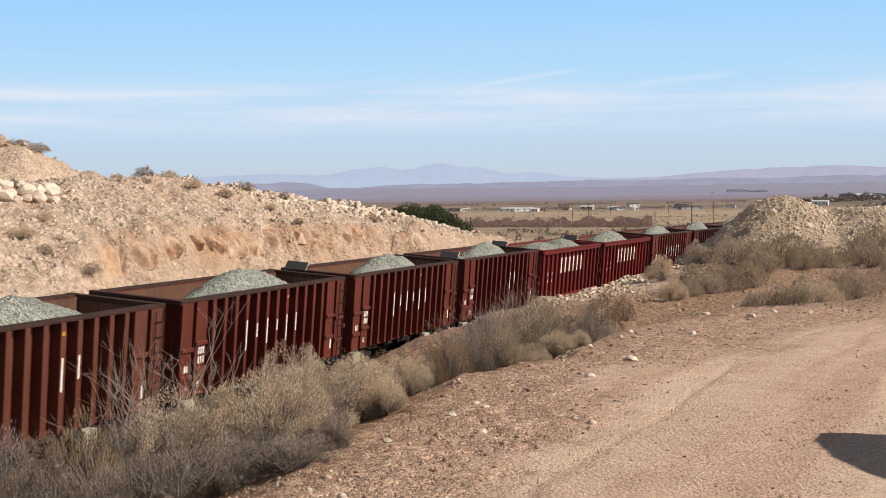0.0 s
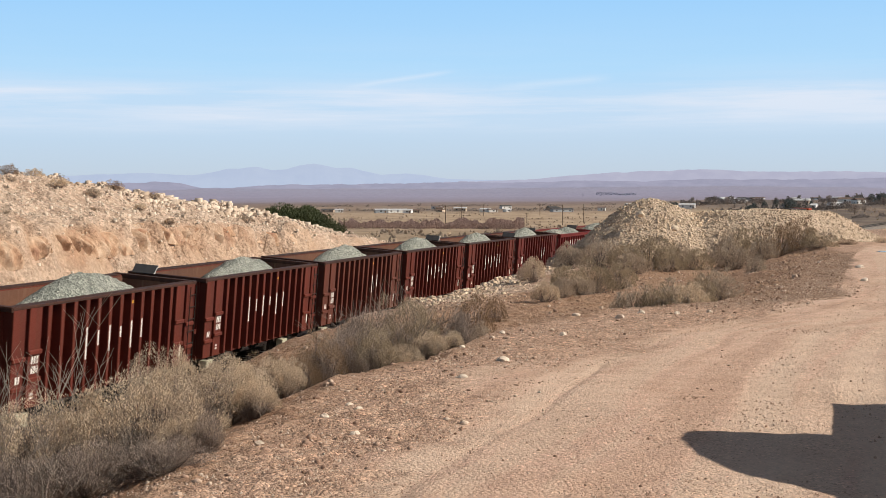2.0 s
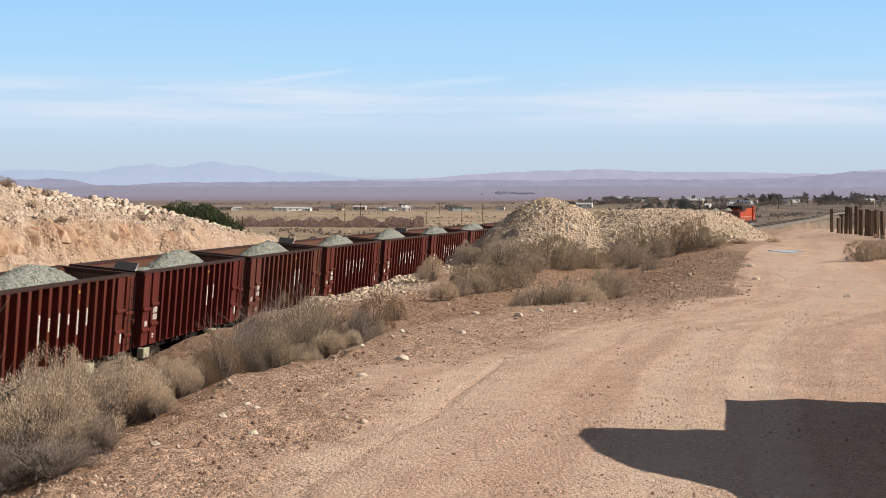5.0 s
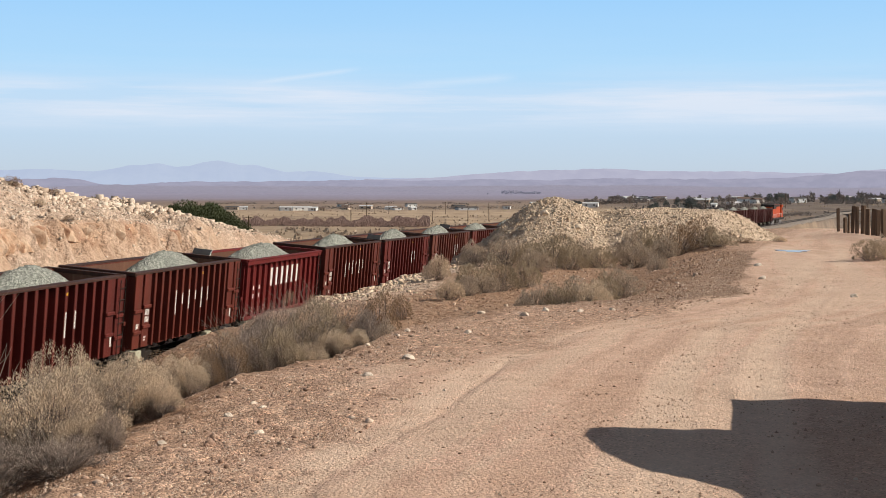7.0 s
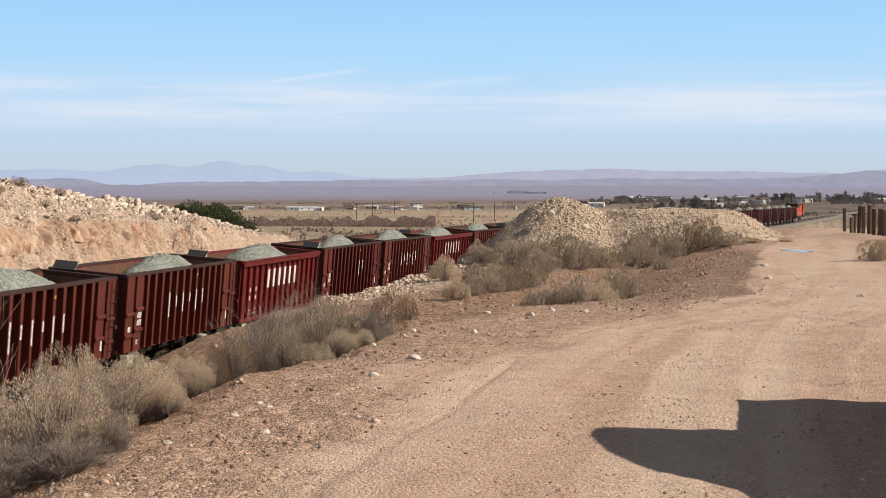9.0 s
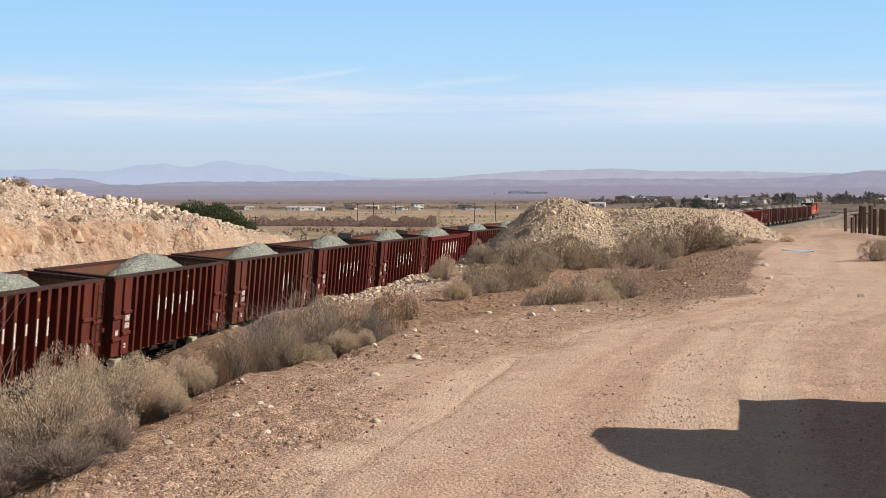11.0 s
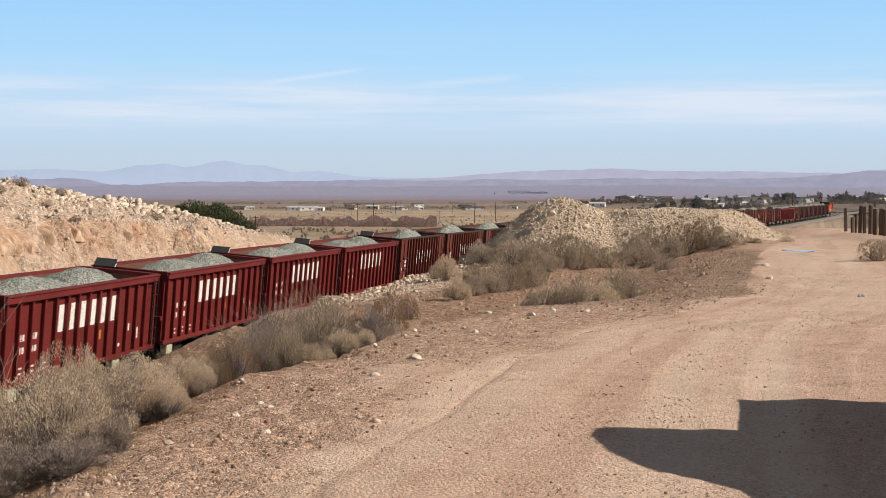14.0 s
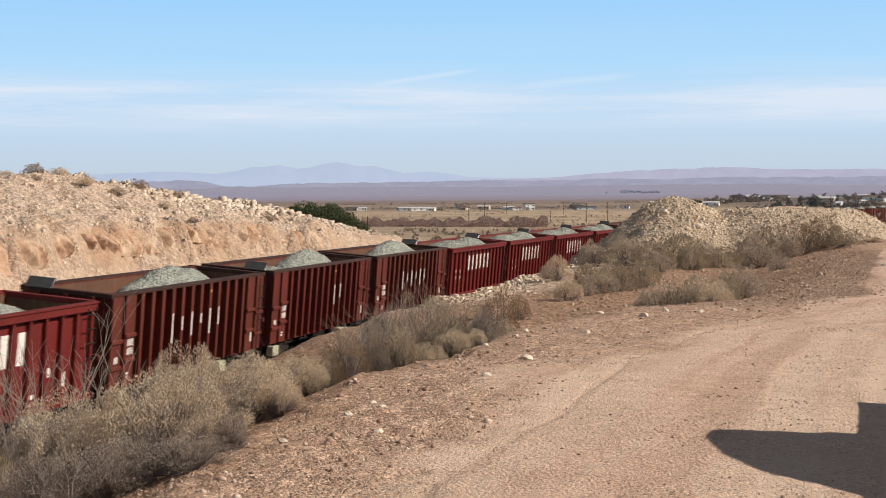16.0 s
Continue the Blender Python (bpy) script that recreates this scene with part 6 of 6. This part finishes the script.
# low scrub over the valley floor
n = 9000
dist = 280 * (1600 / 280) ** rng.random(n)
px = rng.uniform(-450, 1750, n)
keep = fbm(px * 0.02, np.log(dist) * 9, 1.0, 80, 3) > 0.02
px, dist = px[keep], dist[keep]
n = len(px)
x, y = (px - 784) / 2369.5 * dist, dist
zg, uu = ground_height(x, y)[:2]
ok = np.abs(uu) > 8
x, y, zg, n = x[ok], y[ok], zg[ok], int(ok.sum())
p = np.stack([x, y, zg - 0.05], 1)
d = unit(rng.normal(0, 0.35, (n, 3)) + np.array([0, 0, 1.0]))
SCRUB = leaf_material("low_valley_scrub", (0.46, 0.355, 0.26), (0.40, 0.305, 0.225), (0.33, 0.25, 0.19), 0.2)
tagged(needles(p, d, rng.uniform(0.4, 1.2, n), rng.uniform(0.6, 1.8, n), "valley_scrub", SCRUB, None), "low brown scrub scattered over the valley floor", "scrub", kind="stuff")


def pole(h):
    root = new("utility_pole")
    part("mast", rod(bmesh.new(), (0, 0, -0.5), (0, 0, h), 0.17, 0.12, 8), POST_WOOD, root)
    part("crossarm", box(bmesh.new(), -1.2, 1.2, -0.06, 0.06, h - 0.75, h - 0.6), POST_WOOD, root)
    ins = part("insulator", rod(bmesh.new(), (0, 0, h - 0.6), (0, 0, h - 0.4), 0.06, 0.04, 6), CREAM_STEEL, root)
    ins.location.x = -1.05
    for x in (-0.45, 0.45, 1.05):
        share(ins, root, pose(x, 0, 0))
    return root


base = pole(9.0)
for i, (px_, dist, sc) in enumerate(((633, 600, 1.0), (661, 520, 1.0), (777, 640, 0.55), (840, 590, 1.0), (877, 640, 1.0), (700, 900, 0.9), (800, 900, 0.9), (452, 300, 0.6), (1261, 700, 1.0), (1402, 760, 1.0))):
    x, y = far_place(px_, dist)
    m = pose(x, y, z_at(x, y), 0, 0, 20 * i)
    ob = base if i == 0 else copy_thing(base, m)
    ob.matrix_basis = m
    ob.scale = (1, 1, sc)
    tagged(ob, "tall wooden utility pole with crossarm in the valley", "utility pole", "utility poles")


def wall_paint(name, c):
    k = Nodes(name, 0.8)
    return k.done(k.mix(k.ramp(k.noise(0.5, 4, local=True), (0.4, 0.0), (0.7, 0.5)), c, tuple(v * 0.75 for v in c)))


WALLS = [wall_paint("white_siding", (0.78, 0.76, 0.73)), wall_paint("tan_stucco", (0.52, 0.42, 0.33)), wall_paint("grey_metal_wall", (0.42, 0.43, 0.45))]
ROOFS = [wall_paint("brown_shingle_roof", (0.17, 0.12, 0.10)), wall_paint("pale_metal_roof", (0.62, 0.62, 0.63)), wall_paint("dark_roof", (0.09, 0.085, 0.085))]


def house(x, y, w, d, h, wall, roof, rise, spin):
    root = new("house")
    part("wall", box(bmesh.new(), -w / 2, w / 2, -d / 2, d / 2, -0.6, h), wall, root)
    bm = bmesh.new()
    o = 0.4
    v = [bm.verts.new(p) for p in ((-w / 2 - o, -d / 2 - o, h), (w / 2 + o, -d / 2 - o, h), (w / 2 + o, d / 2 + o, h), (-w / 2 - o, d / 2 + o, h), (-w / 2 - o, 0, h + rise), (w / 2 + o, 0, h + rise))]
    for f in ((0, 1, 5, 4), (2, 3, 4, 5), (0, 4, 3), (1, 2, 5), (3, 2, 1, 0)):
        bm.faces.new([v[i] for i in f])
    part("roof", bm, roof, root)
    n = max(1, int(w / 5))
    for i in range(n):
        xw = -w / 2 + w * (i + 0.5) / n
        part("window", box(bmesh.new(), xw - 0.7, xw + 0.7, -d / 2 - 0.03, -d / 2 + 0.02, h * 0.4, h * 0.78), PANEL, root)
    part("door", box(bmesh.new(), w / 2 - 1.6, w / 2 - 0.7, -d / 2 - 0.03, -d / 2 + 0.02, 0.0, 2.05), ROOFS[0], root)
    root.matrix_basis = pose(x, y, z_at(x, y), 0, 0, spin)
    return root


HOUSE_LABEL = ("white walled low building on the valley floor", "tan stucco house on the valley floor", "grey metal shed on the valley floor")
for px_, dist, w, h, wi, ri in ((517, 1080, 12, 3.5, 2, 1), (546, 1090, 22, 3.4, 0, 1), (566, 1070, 9, 3.2, 0, 1), (580, 1080, 9, 3.0, 1, 0), (625, 1150, 8, 2.6, 1, 0), (704, 1130, 11, 3.4, 0, 1), (716, 1120, 10, 2.8, 0, 0),
                                (742, 1130, 6, 2.6, 0, 1), (838, 1120, 24, 3.0, 2, 2), (425, 1150, 16, 3.0, 1, 2), (443, 1140, 9, 3.0, 0, 1), (1188, 780, 12, 3.2, 0, 2), (1235, 960, 20, 3.2, 1, 0),
                                (1311, 900, 9, 3.0, 0, 1), (1276, 820, 4, 4.0, 0, 1), (1420, 1500, 26, 4.0, 0, 1)):
    x, y = far_place(px_, dist)
    tagged(house(x, y, w * 0.75, 8, h * 0.75, WALLS[wi], ROOFS[ri], 0.9, town_rng.uniform(-25, 25)), HOUSE_LABEL[wi], "building", "buildings in the valley")
for i in range(38):
    x, y = far_place(town_rng.uniform(1050, 1600), town_rng.uniform(1000, 2000))
    wi = town_rng.choice((0, 0, 1, 2))
    tagged(house(x, y, town_rng.uniform(7, 15), 8, town_rng.uniform(2.6, 3.4), WALLS[wi], town_rng.choice(ROOFS), town_rng.uniform(0.6, 1.6), town_rng.uniform(-40, 40)), HOUSE_LABEL[wi], "building", "buildings in the valley")
for i in range(9):
    x, y = far_place(town_rng.uniform(560, 1000), town_rng.uniform(1150, 1500))
    tagged(house(x, y, town_rng.uniform(6, 12), 7, 2.8, WALLS[town_rng.choice((0, 1))], town_rng.choice(ROOFS), 1.0, town_rng.uniform(-40, 40)), HOUSE_LABEL[1], "building", "buildings in the valley")


# ---------------------------------------------------------------- what moves
def motions():
    times = [0.5 * i for i in range(33)]
    for k_, car in TRAIN.items():
        walk(car, [(t, car_pose(travelled(t) + PITCH * (k_ - 18) - BODY / 2)) for t in times])
    walk(LOCO, [(t, car_pose(travelled(t) + PITCH * (29 - 18) + 0.95 + 10.4)) for t in times])


motions()
